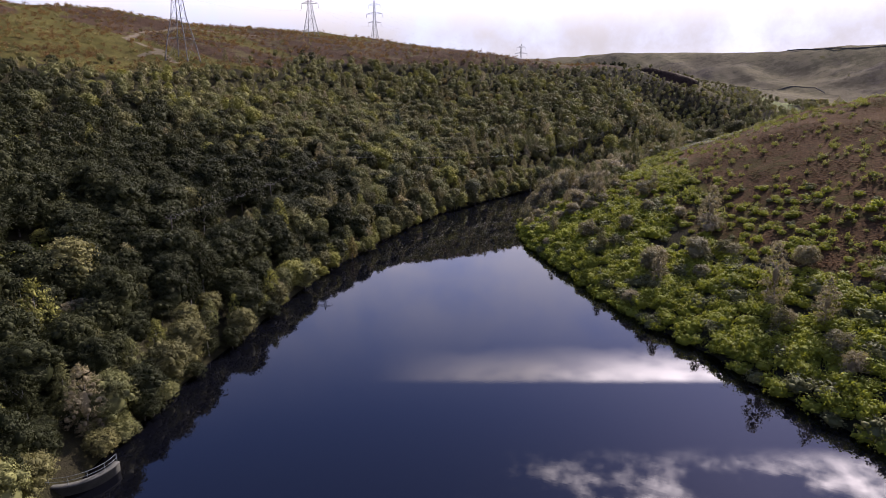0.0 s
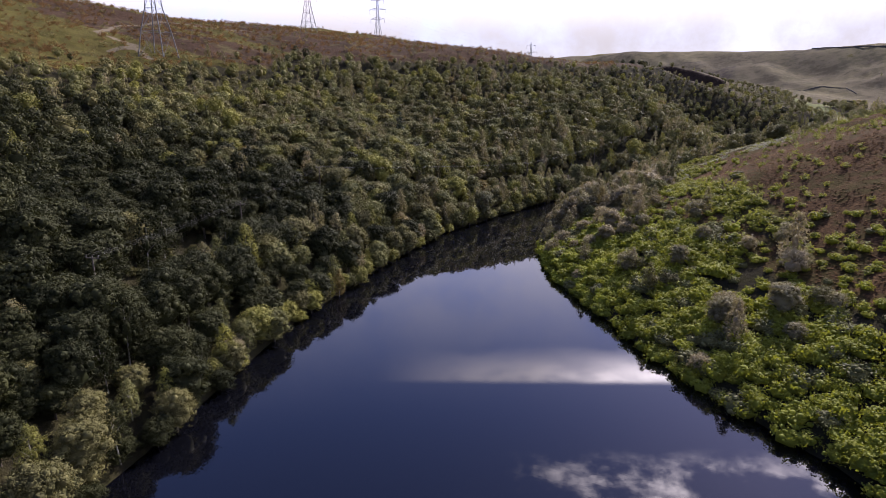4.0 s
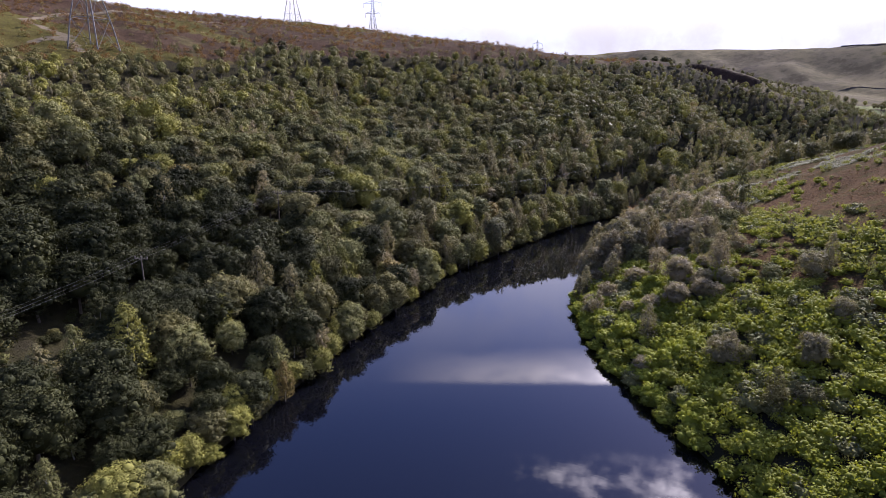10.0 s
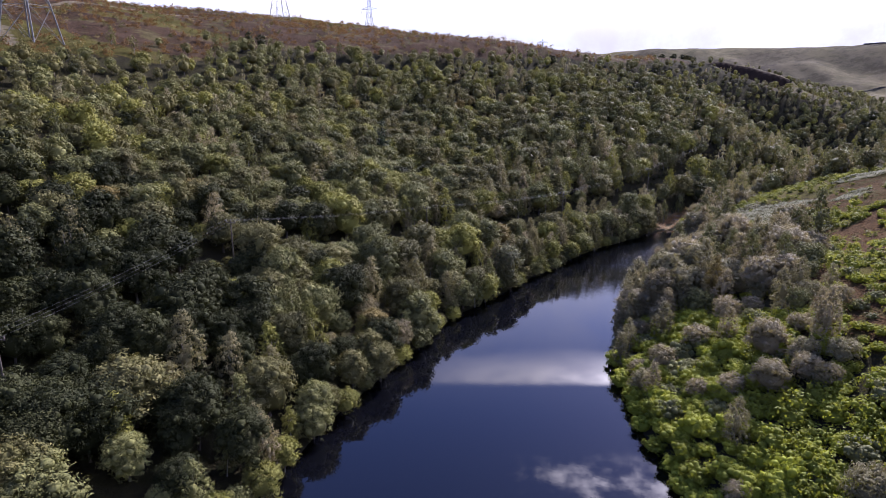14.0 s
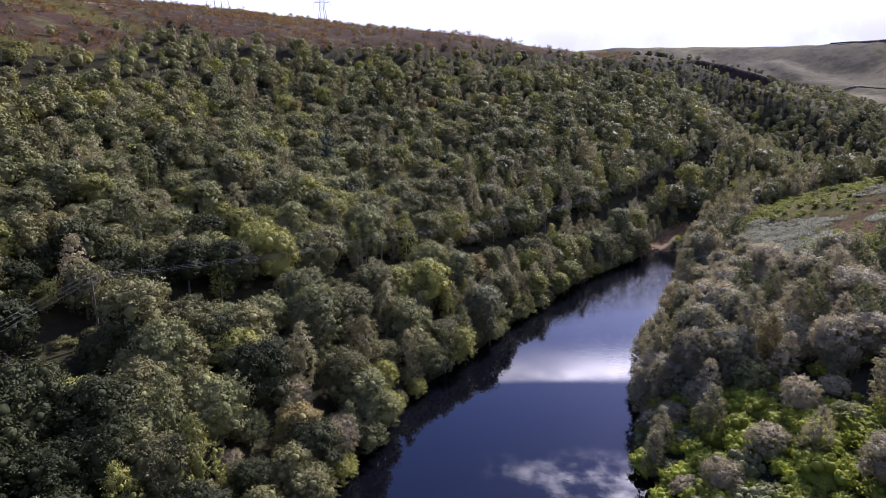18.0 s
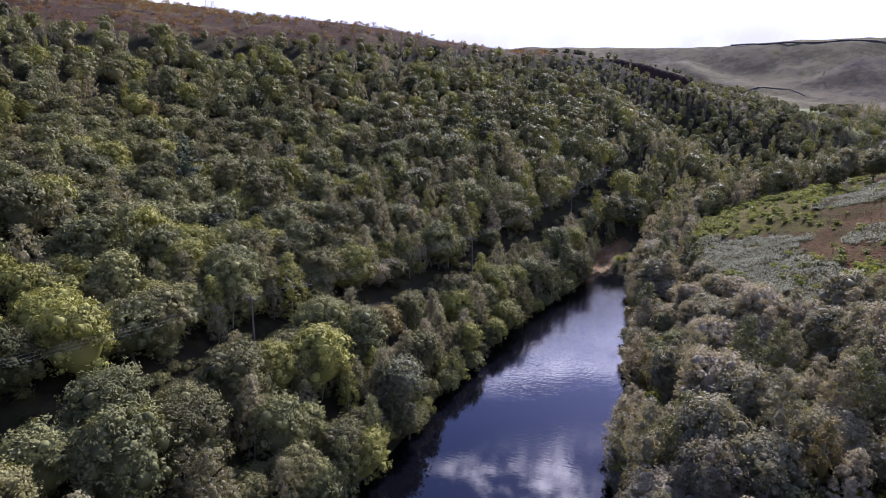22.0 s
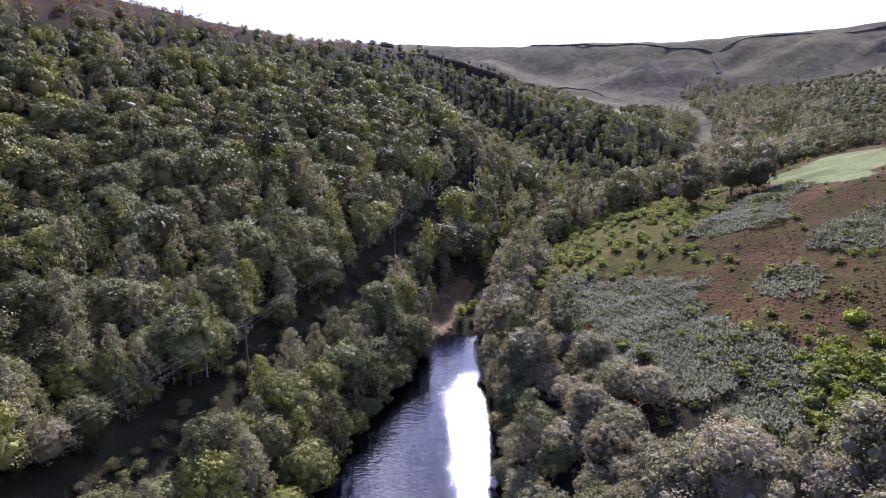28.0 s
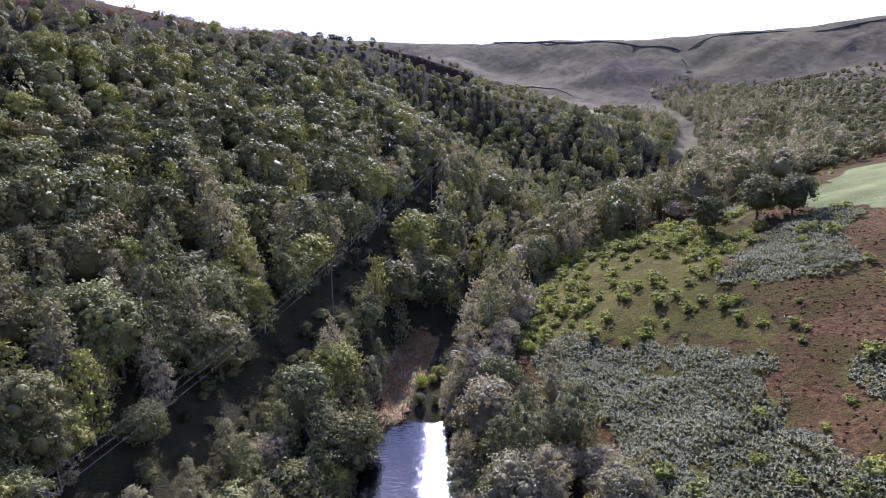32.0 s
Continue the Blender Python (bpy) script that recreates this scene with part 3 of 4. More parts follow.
def tube(points, radii, sides=6):
    """A tapered tube through points; triangles."""
    points = np.array(points, float)
    rings = []
    for i, p in enumerate(points):
        d = unit(points[min(i + 1, len(points) - 1)] - points[max(i - 1, 0)])
        side = unit(np.cross(d, (0.31, 0.95, 0.07)))
        other = np.cross(d, side)
        a = np.linspace(0, 2 * np.pi, sides, endpoint=False)[:, None]
        rings.append(p + radii[i] * (np.cos(a) * side + np.sin(a) * other))
    f = [[i * sides + j, i * sides + (j + 1) % sides, (i + 1) * sides + (j + 1) % sides, (i + 1) * sides + j] for i in range(len(points) - 1) for j in range(sides)]
    f = np.array(f)
    return np.concatenate(rings), np.concatenate([f[:, [0, 1, 2]], f[:, [0, 2, 3]]])


def merge(pieces):
    verts, faces, base = [], [], 0
    for v, f in pieces:
        verts.append(v)
        faces.append(f + base)
        base += len(v)
    return np.concatenate(verts), np.concatenate(faces)


def trunk_of(rng, h, r, limbs, spread, sides=6):
    lean = rng.normal(size=2) * 0.04 * h
    mid = np.array([lean[0] * 0.5, lean[1] * 0.5, h * 0.45])
    pieces = [tube([(0, 0, -0.6), (0, 0, 0.2), mid, (lean[0], lean[1], h * 0.85)], [r * 1.5, r, r * 0.7, r * 0.15], sides)]
    for i in range(limbs):
        a, z0 = i * 2.4 + rng.uniform(0, 0.8), h * rng.uniform(0.28, 0.6)
        foot = mid * (z0 / (h * 0.45)) if z0 < h * 0.45 else mid + (np.array([lean[0], lean[1], h * 0.85]) - mid) * (z0 - h * 0.45) / (h * 0.4)
        d = np.array([math.cos(a), math.sin(a), 0.0]) * spread * rng.uniform(0.5, 0.85)
        pieces.append(tube([foot, foot + d * 0.5 + (0, 0, h * 0.12), foot + d + (0, 0, h * 0.2)], [r * 0.45, r * 0.3, r * 0.08], 4))
    return merge(pieces)


def round_lobes(rng, h, w, n):
    """A broad domed crown of many boughs."""
    out = [(0, 0, h * 0.82, w * 0.12, 0.9)]
    for i in range(n):
        a, q = i * 2.399 + rng.uniform(-0.3, 0.3), (i + rng.uniform(0.1, 0.9)) / n
        rad = w * 0.40 * math.sqrt(q) * rng.uniform(0.85, 1.08)
        z = h * (0.24 + 0.54 * math.sqrt(1 - q * q)) + rng.uniform(-0.05, 0.05) * h
        out.append((rad * math.cos(a), rad * math.sin(a), z, w * rng.uniform(0.085, 0.165), rng.uniform(0.75, 1.1)))
    return out


def tall_lobes(rng, h, w, n):
    """A narrow upright crown, as of a birch."""
    out = []
    for i in range(n):
        f = (i + 0.5) / n
        a, rad = i * 2.399, w * 0.36 * math.sin(math.pi * min(1, 0.22 + 0.80 * f)) * rng.uniform(0.6, 1.1)
        out.append((rad * math.cos(a), rad * math.sin(a), h * (0.12 + 0.82 * f), w * rng.uniform(0.085, 0.15), rng.uniform(1.0, 1.6)))
    return out


def bush_lobes(rng, h, w, n):
    """A low many-headed shrub."""
    out = []
    for i in range(n):
        q = (i + rng.uniform(0.1, 0.9)) / n
        a, rad = i * 2.399 + rng.uniform(-0.4, 0.4), w * 0.40 * math.sqrt(q)
        out.append((rad * math.cos(a), rad * math.sin(a), h * (0.16 + 0.58 * math.sqrt(1 - q * q)) * rng.uniform(0.85, 1.1), w * rng.uniform(0.10, 0.17), rng.uniform(0.7, 1.0)))
    return out


def pine_lobes(rng, h, w, n):
    out = []
    for i in range(n):
        f = (i + 0.5) / n
        a, rad = i * 2.399, w * 0.36 * (1 - f) * rng.uniform(0.7, 1.1)
        out.append((rad * math.cos(a), rad * math.sin(a), h * (0.2 + 0.74 * f), w * (0.27 - 0.18 * f), rng.uniform(0.55, 0.8)))
    return out


#        shape, height, width, lobes, limb count, trunk radius, bark, droop
SHAPES = {
    "broadleaf": (round_lobes, 10.0, 8.8, 40, 5, 0.24, BARK, 0.1),
    "birch": (tall_lobes, 10.5, 6.2, 34, 4, 0.13, BIRCH_BARK, 0.45),
    "sallow": (bush_lobes, 5.6, 6.4, 34, 4, 0.12, BARK, 0.15),
    "pine": (pine_lobes, 12.5, 6.6, 18, 4, 0.2, BARK, 0.3),
    "shrub": (bush_lobes, 2.3, 4.4, 15, 3, 0.06, BARK, 0.0),
    "tuft": (bush_lobes, 1.0, 1.3, 6, 0, 0.0, BARK, 0.0),
}
#        the inner mass of each: middle height and radius as parts of the height and width, and how tall it is for its width
HEARTS = {"broadleaf": (0.42, 0.33, 0.95), "birch": (0.46, 0.12, 2.6), "sallow": (0.32, 0.28, 0.7), "pine": (0.45, 0.14, 2.6), "shrub": (0.28, 0.38, 0.5), "tuft": (0.25, 0.30, 0.6)}
#         leaf count and spray size at three distances
LODS = {"close": {"broadleaf": (4800, 0.155), "birch": (4400, 0.115), "sallow": (4400, 0.11), "pine": (2400, 0.16), "shrub": (1000, 0.10)},
        "near": {"broadleaf": (2100, 0.215), "birch": (1600, 0.17), "sallow": (1900, 0.15), "pine": (1300, 0.22), "shrub": (700, 0.13), "tuft": (150, 0.085)},
        "mid": {"broadleaf": (820, 0.34), "birch": (600, 0.27), "sallow": (520, 0.26), "pine": (420, 0.36), "shrub": (300, 0.19), "tuft": (64, 0.14)},
        "far": {"broadleaf": (340, 0.44), "birch": (250, 0.36), "sallow": (190, 0.38), "pine": (140, 0.54), "shrub": (120, 0.30), "tuft": (24, 0.25)}}
FILL = {"broadleaf": 0.58, "birch": 0.38, "sallow": 0.42, "pine": 0.5, "shrub": 0.72, "tuft": 0.8}
VARIANTS = {"close": 3, "near": 4, "mid": 5, "far": 4}
TEMPLATES = {}
for lod, table in LODS.items():
    for kind, (count, size) in table.items():
        shape, h, w, n, limbs, r, bark, droop = SHAPES[kind]
        for v in range(VARIANTS[lod]):
            rng = np.random.default_rng(100 + v + 17 * list(table).index(kind))
            tall, wide = h * rng.uniform(0.9, 1.1), w * rng.uniform(0.9, 1.1)
            lobes = shape(rng, tall, wide, n if lod != "far" else max(4, int(n * 0.6)))
            heart = (HEARTS[kind][0] * tall, HEARTS[kind][1] * wide, HEARTS[kind][2])
            lift, bunch, loose = {"close": (0.36, 9, 0.38), "near": (0.32, 7, 0.34), "mid": (0.22, 4, 0.24), "far": (0.16, 1, 0.16)}[lod]
            crown = foliage(rng, lobes, count, size, heart, droop, lift, bunch, loose)
            stem = trunk_of(rng, h, r, limbs if lod in ("near", "close") else 0, w * 0.4, 6 if lod in ("near", "close") else 4) if r else None
            TEMPLATES[kind, lod, v] = crown, stem, crown_fill(rng, heart, lobes, lod, FILL[kind])


def scatter(x0, x1, y0, y1, step, rng, jitter=0.42):
    """Uneven places over a rectangle of the plan."""
    xs, ys = np.meshgrid(np.arange(x0, x1, step), np.arange(y0, y1, step * 0.87))
    xs = xs + (np.arange(xs.shape[0]) % 2)[:, None] * step * 0.5
    xs, ys = xs + rng.uniform(-jitter, jitter, xs.shape) * step, ys + rng.uniform(-jitter, jitter, xs.shape) * step
    return xs.ravel(), ys.ravel()


# the pole line's way through the wood, kept clear of trees
POLES = np.array([(-60, 130), (-52, 180), (-42.5, 228.5), (-7, 269), (35.9, 313.2), (75.9, 352.2), (121.9, 396.2)], float)
FLIGHT = np.array([(0, -10), (0, 150), (10, 205), (42, 268)], float)


RIGHT_BANK = [(65, 134), (65.5, 145), (51, 139), (57, 127), (64, 110), (62, 102), (67, 99), (64, 86), (44, 158), (74, 118), (67, 148), (42, 171), (62, 184), (47, 192), (80, 104), (72, 160)]


class Stand:
    """A list of plants: place, size, turn, shape and leaf."""

    def __init__(self):
        self.rows = []

    def add(self, x, y, z, s, shape, leaf_name):
        self.rows.append((x, y, z, s, shape, leaf_name))


def choose(rng, names, weights):
    return names[rng.choice(len(names), p=np.array(weights) / sum(weights))]


def plant_woods():
    rng = np.random.default_rng(21)
    stand = Stand()
    # left side, spur and upper valley
    x, y = scatter(-330, 560, -60, 640, 4.3, rng, 0.40)
    z, d, side = height(x, y, True)
    poled, _ = seg_distance(x, y, POLES)
    u = 0.707 * (x + y)
    dense = field_noise(x, y, 35)
    line = TREELINE(x, y)
    left = (side > 0) & (d > 0.6) & (z < line - 1) & (u < 560) & (y > 24) & (x > -0.8 * y - 12)
    left &= ~((z > line - 9) & (rng.random(x.size) < 0.35))
    quarry = (ellipse(x, y, 180, 506, 31, 12, -45) > 0.4) | (ellipse(x, y, 148, 517, 28, 11, -15) > 0.4)
    field = (ellipse(x, y, 285, 500, 26, 10, 30) + ellipse(x, y, 259, 472, 44, 11, 80)) > 0.5
    beyond = (side < 0) & (u > 330) & (d > 3) & (y > 353 - 0.30 * np.maximum(x - 160, 0)) & (u < 725) & ((u < 560) | (x - y > -180))
    nose = (side < 0) & (d > 0) & (y > 345) & (d < 9 + 4 * dense) & (u < 400)
    beyond &= rng.random(x.size) < np.clip(1.1 - (d - 40) / 150, 0.4, 1) * (1 - 0.55 * smooth(u, 600, 680))
    ok = (left | beyond | nose) & ~quarry & ~(field & (rng.random(x.size) < 0.97)) & (poled > np.where(y > 225, 4.5, 3.0))
    ok &= ~((side > 0) & (y > 225) & (poled < 5.0) & (rng.random(x.size) < 0.3))
    ok &= ~(ellipse(x, y, 87, 340, 16, 6.5, 46) > 0.3) & ~((np.hypot(x + 74, y - 106) < 9) & (rng.random(x.size) < 0.8))
    ok &= ~((d < 30) & (u < 330) & (rng.random(x.size) < 0.12))
    for i in np.nonzero(ok)[0]:
        shore, top = d[i] < 11, z[i] > line[i] - 14
        if side[i] > 0:
            lower = poled[i] < 30 and d[i] < 45
            if x[i] > 10 and (lower or d[i] < 30):
                kind = choose(rng, ["birch", "broadleaf", "sallow"], [0.55, 0.35, 0.1])
            elif shore:
                kind = choose(rng, ["broadleaf", "birch", "sallow"], [0.45, 0.3, 0.25])
            else:
                kind = choose(rng, ["broadleaf", "birch", "sallow"], [0.80, 0.15, 0.05])
            # near-left broadleaf mostly takes the very dark leaf, in place of cloud shade
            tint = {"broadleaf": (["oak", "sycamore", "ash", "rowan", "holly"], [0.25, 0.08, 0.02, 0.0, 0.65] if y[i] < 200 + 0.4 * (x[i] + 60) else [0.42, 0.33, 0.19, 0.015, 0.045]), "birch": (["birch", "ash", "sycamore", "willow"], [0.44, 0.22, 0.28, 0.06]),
                    "sallow": (["willow", "ash", "sycamore"], [0.2, 0.4, 0.4])}[kind]
        else:
            high = d[i] > 55
            kind = choose(rng, ["birch", "broadleaf", "sallow"], [0.15, 0.6, 0.25] if high else [0.5, 0.3, 0.2])
            tint = (["birch", "willow", "sycamore", "oak"], [0.08, 0.02, 0.35, 0.55] if high else [0.34, 0.14, 0.27, 0.25])
        # cloud shade over the near-left slope, put in as darker leaf colour
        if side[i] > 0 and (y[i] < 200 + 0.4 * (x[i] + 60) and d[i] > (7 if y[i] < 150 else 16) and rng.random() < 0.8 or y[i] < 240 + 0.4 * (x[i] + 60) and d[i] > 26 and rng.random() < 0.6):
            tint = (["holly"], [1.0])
        s = (0.66 + 0.50 * rng.random() ** 1.5) * (0.6 if side[i] < 0 and d[i] > 55 else 1.0) * (0.85 if shore else 1.0)
        if side[i] > 0 and not shore:
            s *= 1.0 - 0.30 * float(smooth(d[i], 25, 80)) - 0.20 * float(smooth(u[i], 400, 470))
        if top:
            s *= 0.78
        if u[i] > 390:
            s *= 1.0 - 0.26 * float(smooth(u[i], 390, 430))
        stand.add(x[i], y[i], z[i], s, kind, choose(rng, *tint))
    # right bank: willow and birch wood behind the bend, thinner towards the near bank
    x, y = scatter(10, 140, 40, 360, 4.3, rng)
    z, d, side = height(x, y, True)
    along = y + 0.35 * x
    reach = np.interp(y, (200, 245, 262, 284, 306, 325, 345), (30, 34, 23, 17, 12.5, 10, 8)) + 4 * field_noise(x, y, 18)
    p = np.where(along > 240, 1.0, np.where(along > 205, 0.6, 0.05)) * (d < reach)
    ok = (side < 0) & (d > 0.8) & (rng.random(x.size) < p) & ~(ellipse(x, y, 87, 340, 16, 6.5, 46) > 0.3)
    for i in np.nonzero(ok)[0]:
        kind = choose(rng, ["birch", "sallow", "broadleaf"], [0.36, 0.5, 0.14] if d[i] < reach[i] - 5 else [0.1, 0.85, 0.05])
        tint = (["willow", "birch", "rowan", "sycamore"], [0.46, 0.32, 0.03, 0.19])
        stand.add(x[i], y[i], z[i], rng.uniform(0.7, 1.1) * (0.72 if along[i] < 240 else 1), kind, choose(rng, *tint))
    # a small clump on the brow above the quarry
    for i in range(11):
        q = (146 + rng.normal() * 6, 527 + rng.normal() * 2.5)
        stand.add(q[0], q[1], zat(*q) - 0.1, rng.uniform(0.32, 0.5), "broadleaf", choose(rng, ["oak", "holly"], [0.5, 0.5]))
    # trees that stand apart in the thicket of the near right bank
    for px, py in RIGHT_BANK:
        for j in range(int(rng.integers(1, 4))):
            q = (px + rng.normal() * 2.0 * (j > 0), py + rng.normal() * 2.0 * (j > 0))
            stand.add(q[0], q[1], zat(*q) - 0.1, rng.uniform(0.6, 1.0) * (0.7 if j else 1.0), choose(rng, ["sallow", "birch"], [0.65, 0.35]), choose(rng, ["willow", "birch", "oak"], [0.45, 0.4, 0.15]))
    # round trees over the landing on the near left shore, most in leaf darkened for shade
    for px, py, size in ((-46.5, 76, 0.80), (-50, 74.5, 0.75), (-45, 82, 0.85), (-54, 72, 0.7), (-44.5, 88.5, 0.7), (-58, 79, 0.75), (-51, 81, 0.8), (-55.5, 64, 0.6)):
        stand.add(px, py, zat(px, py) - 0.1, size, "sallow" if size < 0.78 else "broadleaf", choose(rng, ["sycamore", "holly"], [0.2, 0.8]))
    for i in range(70):
        q = (rng.uniform(-68, -46), rng.uniform(50, 84))
        zz, dd, _ = height(np.array([q[0]]), np.array([q[1]]), True)
        if dd[0] > 1.5 and math.hypot(q[0] + 48, q[1] - 66) > 3.6:
            stand.add(q[0], q[1], float(zz[0]) - 0.1, rng.uniform(0.3, 0.6), "sallow", choose(rng, ["oak", "sycamore", "holly"], [0.3, 0.15, 0.55]))
    # slim birches that fill the belt between the wires and the water
    x, y = scatter(-20, 130, 255, 400, 3.6, rng, 0.45)
    z, d, side = height(x, y, True)
    poled, _ = seg_distance(x, y, POLES)
    ok = (side > 0) & (d > 2.0) & (poled > 4.8) & (poled < 24) & (d < 28) & (rng.random(x.size) < 0.42) & (np.hypot(x - 81, y - 338) > 13) & ~(ellipse(x, y, 87, 340, 16, 6.5, 46) > 0.3)
    for i in np.nonzero(ok)[0]:
        stand.add(x[i], y[i], z[i] - 0.1, rng.uniform(0.5, 0.85), choose(rng, ["birch", "sallow"], [0.75, 0.25]), choose(rng, ["birch", "willow", "sycamore", "ash"], [0.45, 0.15, 0.3, 0.1]))
    # low scrub under the wires, half in leaf darkened for the clearance's shade
    for a, b in zip(POLES[:-1], POLES[1:]):
        n = int(np.hypot(*(b - a)) / 0.8)
        for i in range(n):
            q = a + (b - a) * (i + rng.random()) / n + rng.uniform(-5.5, 5.5, 2)
            stand.add(q[0], q[1], zat(*q) - 0.1, rng.uniform(0.20, 0.36), "sallow", choose(rng, ["oak", "holly", "sycamore"], [0.4, 0.5, 0.1]))
    # a fringe of bushes and trees that lean over the water
    ring = np.concatenate([LAKE[1:18], LAKE[18:35]])
    for a, b in zip(ring[:-1], ring[1:]):
        n = max(1, int(np.hypot(*(b - a)) / 2.9))
        out = np.array([-(b - a)[1], (b - a)[0]]) / np.hypot(*(b - a))
        for i in range(n):
            q = a + (b - a) * (i + rng.random()) / n + out * rng.uniform(-1.0, 1.3)
            if ellipse(np.array([q[0]]), np.array([q[1]]), 86, 341, 17, 6.5, 47)[0] > 0.3 or math.hypot(q[0] + 46, q[1] - 64) < 6:
                continue
            left = q[0] < np.interp(q[1], (0, 72, 155, 233, 284, 329), (20, 8, 1, 14, 51, 79))
            if left:
                kind, tint = choose(rng, ["sallow", "broadleaf", "birch"], [0.5, 0.3, 0.2]), choose(rng, ["willow", "ash", "sycamore", "oak", "rowan"], [0.03, 0.27, 0.36, 0.32, 0.02])
                size = rng.uniform(0.5, 0.88)
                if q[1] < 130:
                    # leaf colour darkened for the shade along the near shore
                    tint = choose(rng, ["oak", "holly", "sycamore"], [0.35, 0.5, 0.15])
            elif q[1] > 215:
                kind, tint, size = choose(rng, ["sallow", "birch"], [0.6, 0.4]), choose(rng, ["willow", "birch", "rowan"], [0.5, 0.35, 0.15]), rng.uniform(0.5, 0.85)
            else:
                continue
            stand.add(q[0], q[1], max(0.2, zat(*q)) - 0.2, size, kind, tint)
    # scattered scrub on the upper moor and the far slopes
    x, y = scatter(-260, 560, 180, 760, 9, rng, 0.5)
    z, d, side = height(x, y, True)
    over = z - TREELINE(x, y)
    p = np.where((side > 0), np.clip(0.5 - over / 14, 0, 0.45) * (field_noise(x, y, 50) > -0.15), 0.0)
    p = np.where((side < 0) & (x > 230), np.clip(0.9 - (d - 60) / 240, 0, 0.75) * (field_noise(x, y, 60) > -0.2), p)
    ok = (over > -1) & (rng.random(x.size) < p) | (side < 0) & (d > 60) & (rng.random(x.size) < p)
    ok &= 0.707 * (x + y) < 735
    for i in np.nonzero(ok)[0]:
        stand.add(x[i], y[i], z[i], rng.uniform(0.25, 0.5), choose(rng, ["broadleaf", "birch", "sallow"], [0.4, 0.2, 0.4]), choose(rng, ["oak", "holly", "sycamore"], [0.5, 0.3, 0.2]))
    return stand.rows


def plant_shrubs():
    rng = np.random.default_rng(33)
    rows = []
    # rhododendron thicket on the right bank
    x, y = scatter(20, 140, 20, 262, 2.6, rng)
    z, d, side = height(x, y, True)
    reach = 40 + 16 * field_noise(x, y, 28) - 16 * smooth(y, 190, 250)
    thick = np.clip(1.25 - d / np.maximum(reach, 1) * 0.75, 0, 1)
    ok = (side < 0) & (d > -0.6) & (d < reach + 14) & (rng.random(x.size) < thick)
    for i in np.nonzero(ok)[0]:
        s = rng.uniform(0.65, 1.2) * (1.0 if d[i] < reach[i] * 0.7 else 0.6)
        rows.append((x[i], y[i], max(z[i], 0.1) - 0.15, s, "shrub", choose(rng, ["rhododendron", "sycamore"], [0.85, 0.15])))
    for i in range(34):
        q = (94 + rng.normal() * 6, 261 + rng.normal() * 6)
        rows.append((q[0], q[1], zat(*q) - 0.1, rng.uniform(0.35, 0.75), "shrub", "rhododendron"))
    # tufts over the open hill
    x, y = scatter(60, 200, 100, 370, 2.5, rng, 0.4)
    z, d, side = height(x, y, True)
    masks = covers(x, y, z, d, side)
    open_hill = (masks["heather"] > 0.4) & (side < 0) & (masks["field"] < 0.4) | (masks["grass"] > 0.4) & (side < 0)
    p = 0.06 + (0.06 + 0.34 * smooth(field_noise(x, y, 12, 3), 0.0, 0.6)) * (y < 290) + 0.70 * (masks["grass"] > 0.4) * smooth(field_noise(x, y, 14), -0.9, 0.0)
    p = np.where(masks["fern"] > 0.35, 0.06 + 0.16 * smooth(300 - y, 0, 40), p)
    ok = open_hill & (rng.random(x.size) < p)
    for i in np.nonzero(ok)[0]:
        rows.append((x[i], y[i], z[i] - 0.08, rng.uniform(0.8, 1.5) * (1.5 if masks["grass"][i] > 0.5 or masks["fern"][i] > 0.3 else 1.0), "tuft", "bilberry"))
    # dark clumps of heather and rush on the upper moor
    x, y = scatter(-250, 120, 170, 560, 4.2, rng, 0.5)
    z, d, side = height(x, y, True)
    m = covers(x, y, z, d, side)
    ok = (side > 0) & (m["moor"] > 0.5) & (rng.random(x.size) < 0.25 + 0.6 * smooth(field_noise(x, y, 22), -0.3, 0.5))
    for i in np.nonzero(ok)[0]:
        rows.append((x[i], y[i], z[i] - 0.1, rng.uniform(0.9, 2.2), "tuft", choose(rng, ["heather", "rowan", "oak"], [0.75, 0.13, 0.12])))
    return rows


WOODS, SHRUBS = plant_woods(), plant_shrubs()
LEAF_ORDER = list(LEAF)


def joined(name, rows, lod_of, label, category):
    """Many plants as one mesh, for those that nobody could count."""
    rng = np.random.default_rng(7)
    vs, fs, ms, base = [], [], [], 0
    mats = [LEAF[k] for k in LEAF_ORDER] + [BARK, BIRCH_BARK]
    for x, y, z, s, kind, tint in rows:
        lod = lod_of(x, y)
        crown, stem, inner = TEMPLATES[kind, lod, int(rng.integers(VARIANTS[lod]))]
        a = rng.uniform(0, 2 * np.pi)
        c, q = math.cos(a) * s, math.sin(a) * s
        turn = np.array([[c, q, 0], [-q, c, 0], [0, 0, s * rng.uniform(0.88, 1.14)]])
        pieces = [(crown, LEAF_ORDER.index(tint))]
        if kind != "tuft":
            pieces.append((inner, LEAF_ORDER.index(tint)))
            pieces.append((stem, len(LEAF_ORDER) + (kind == "birch")))
        elif tint == "bilberry":
            pieces.append((inner, LEAF_ORDER.index(tint)))
        for (v, f), m in pieces:
            vs.append(v @ turn + (x, y, z))
            fs.append(f + base)
            ms.append(np.full(len(f), m))
            base += len(v)
    me = mesh_from(name, np.concatenate(vs), np.concatenate(fs), mats, np.concatenate(ms), 3)
    return tagged(new(name, me), label, category, kind="stuff")


SHARED = {}


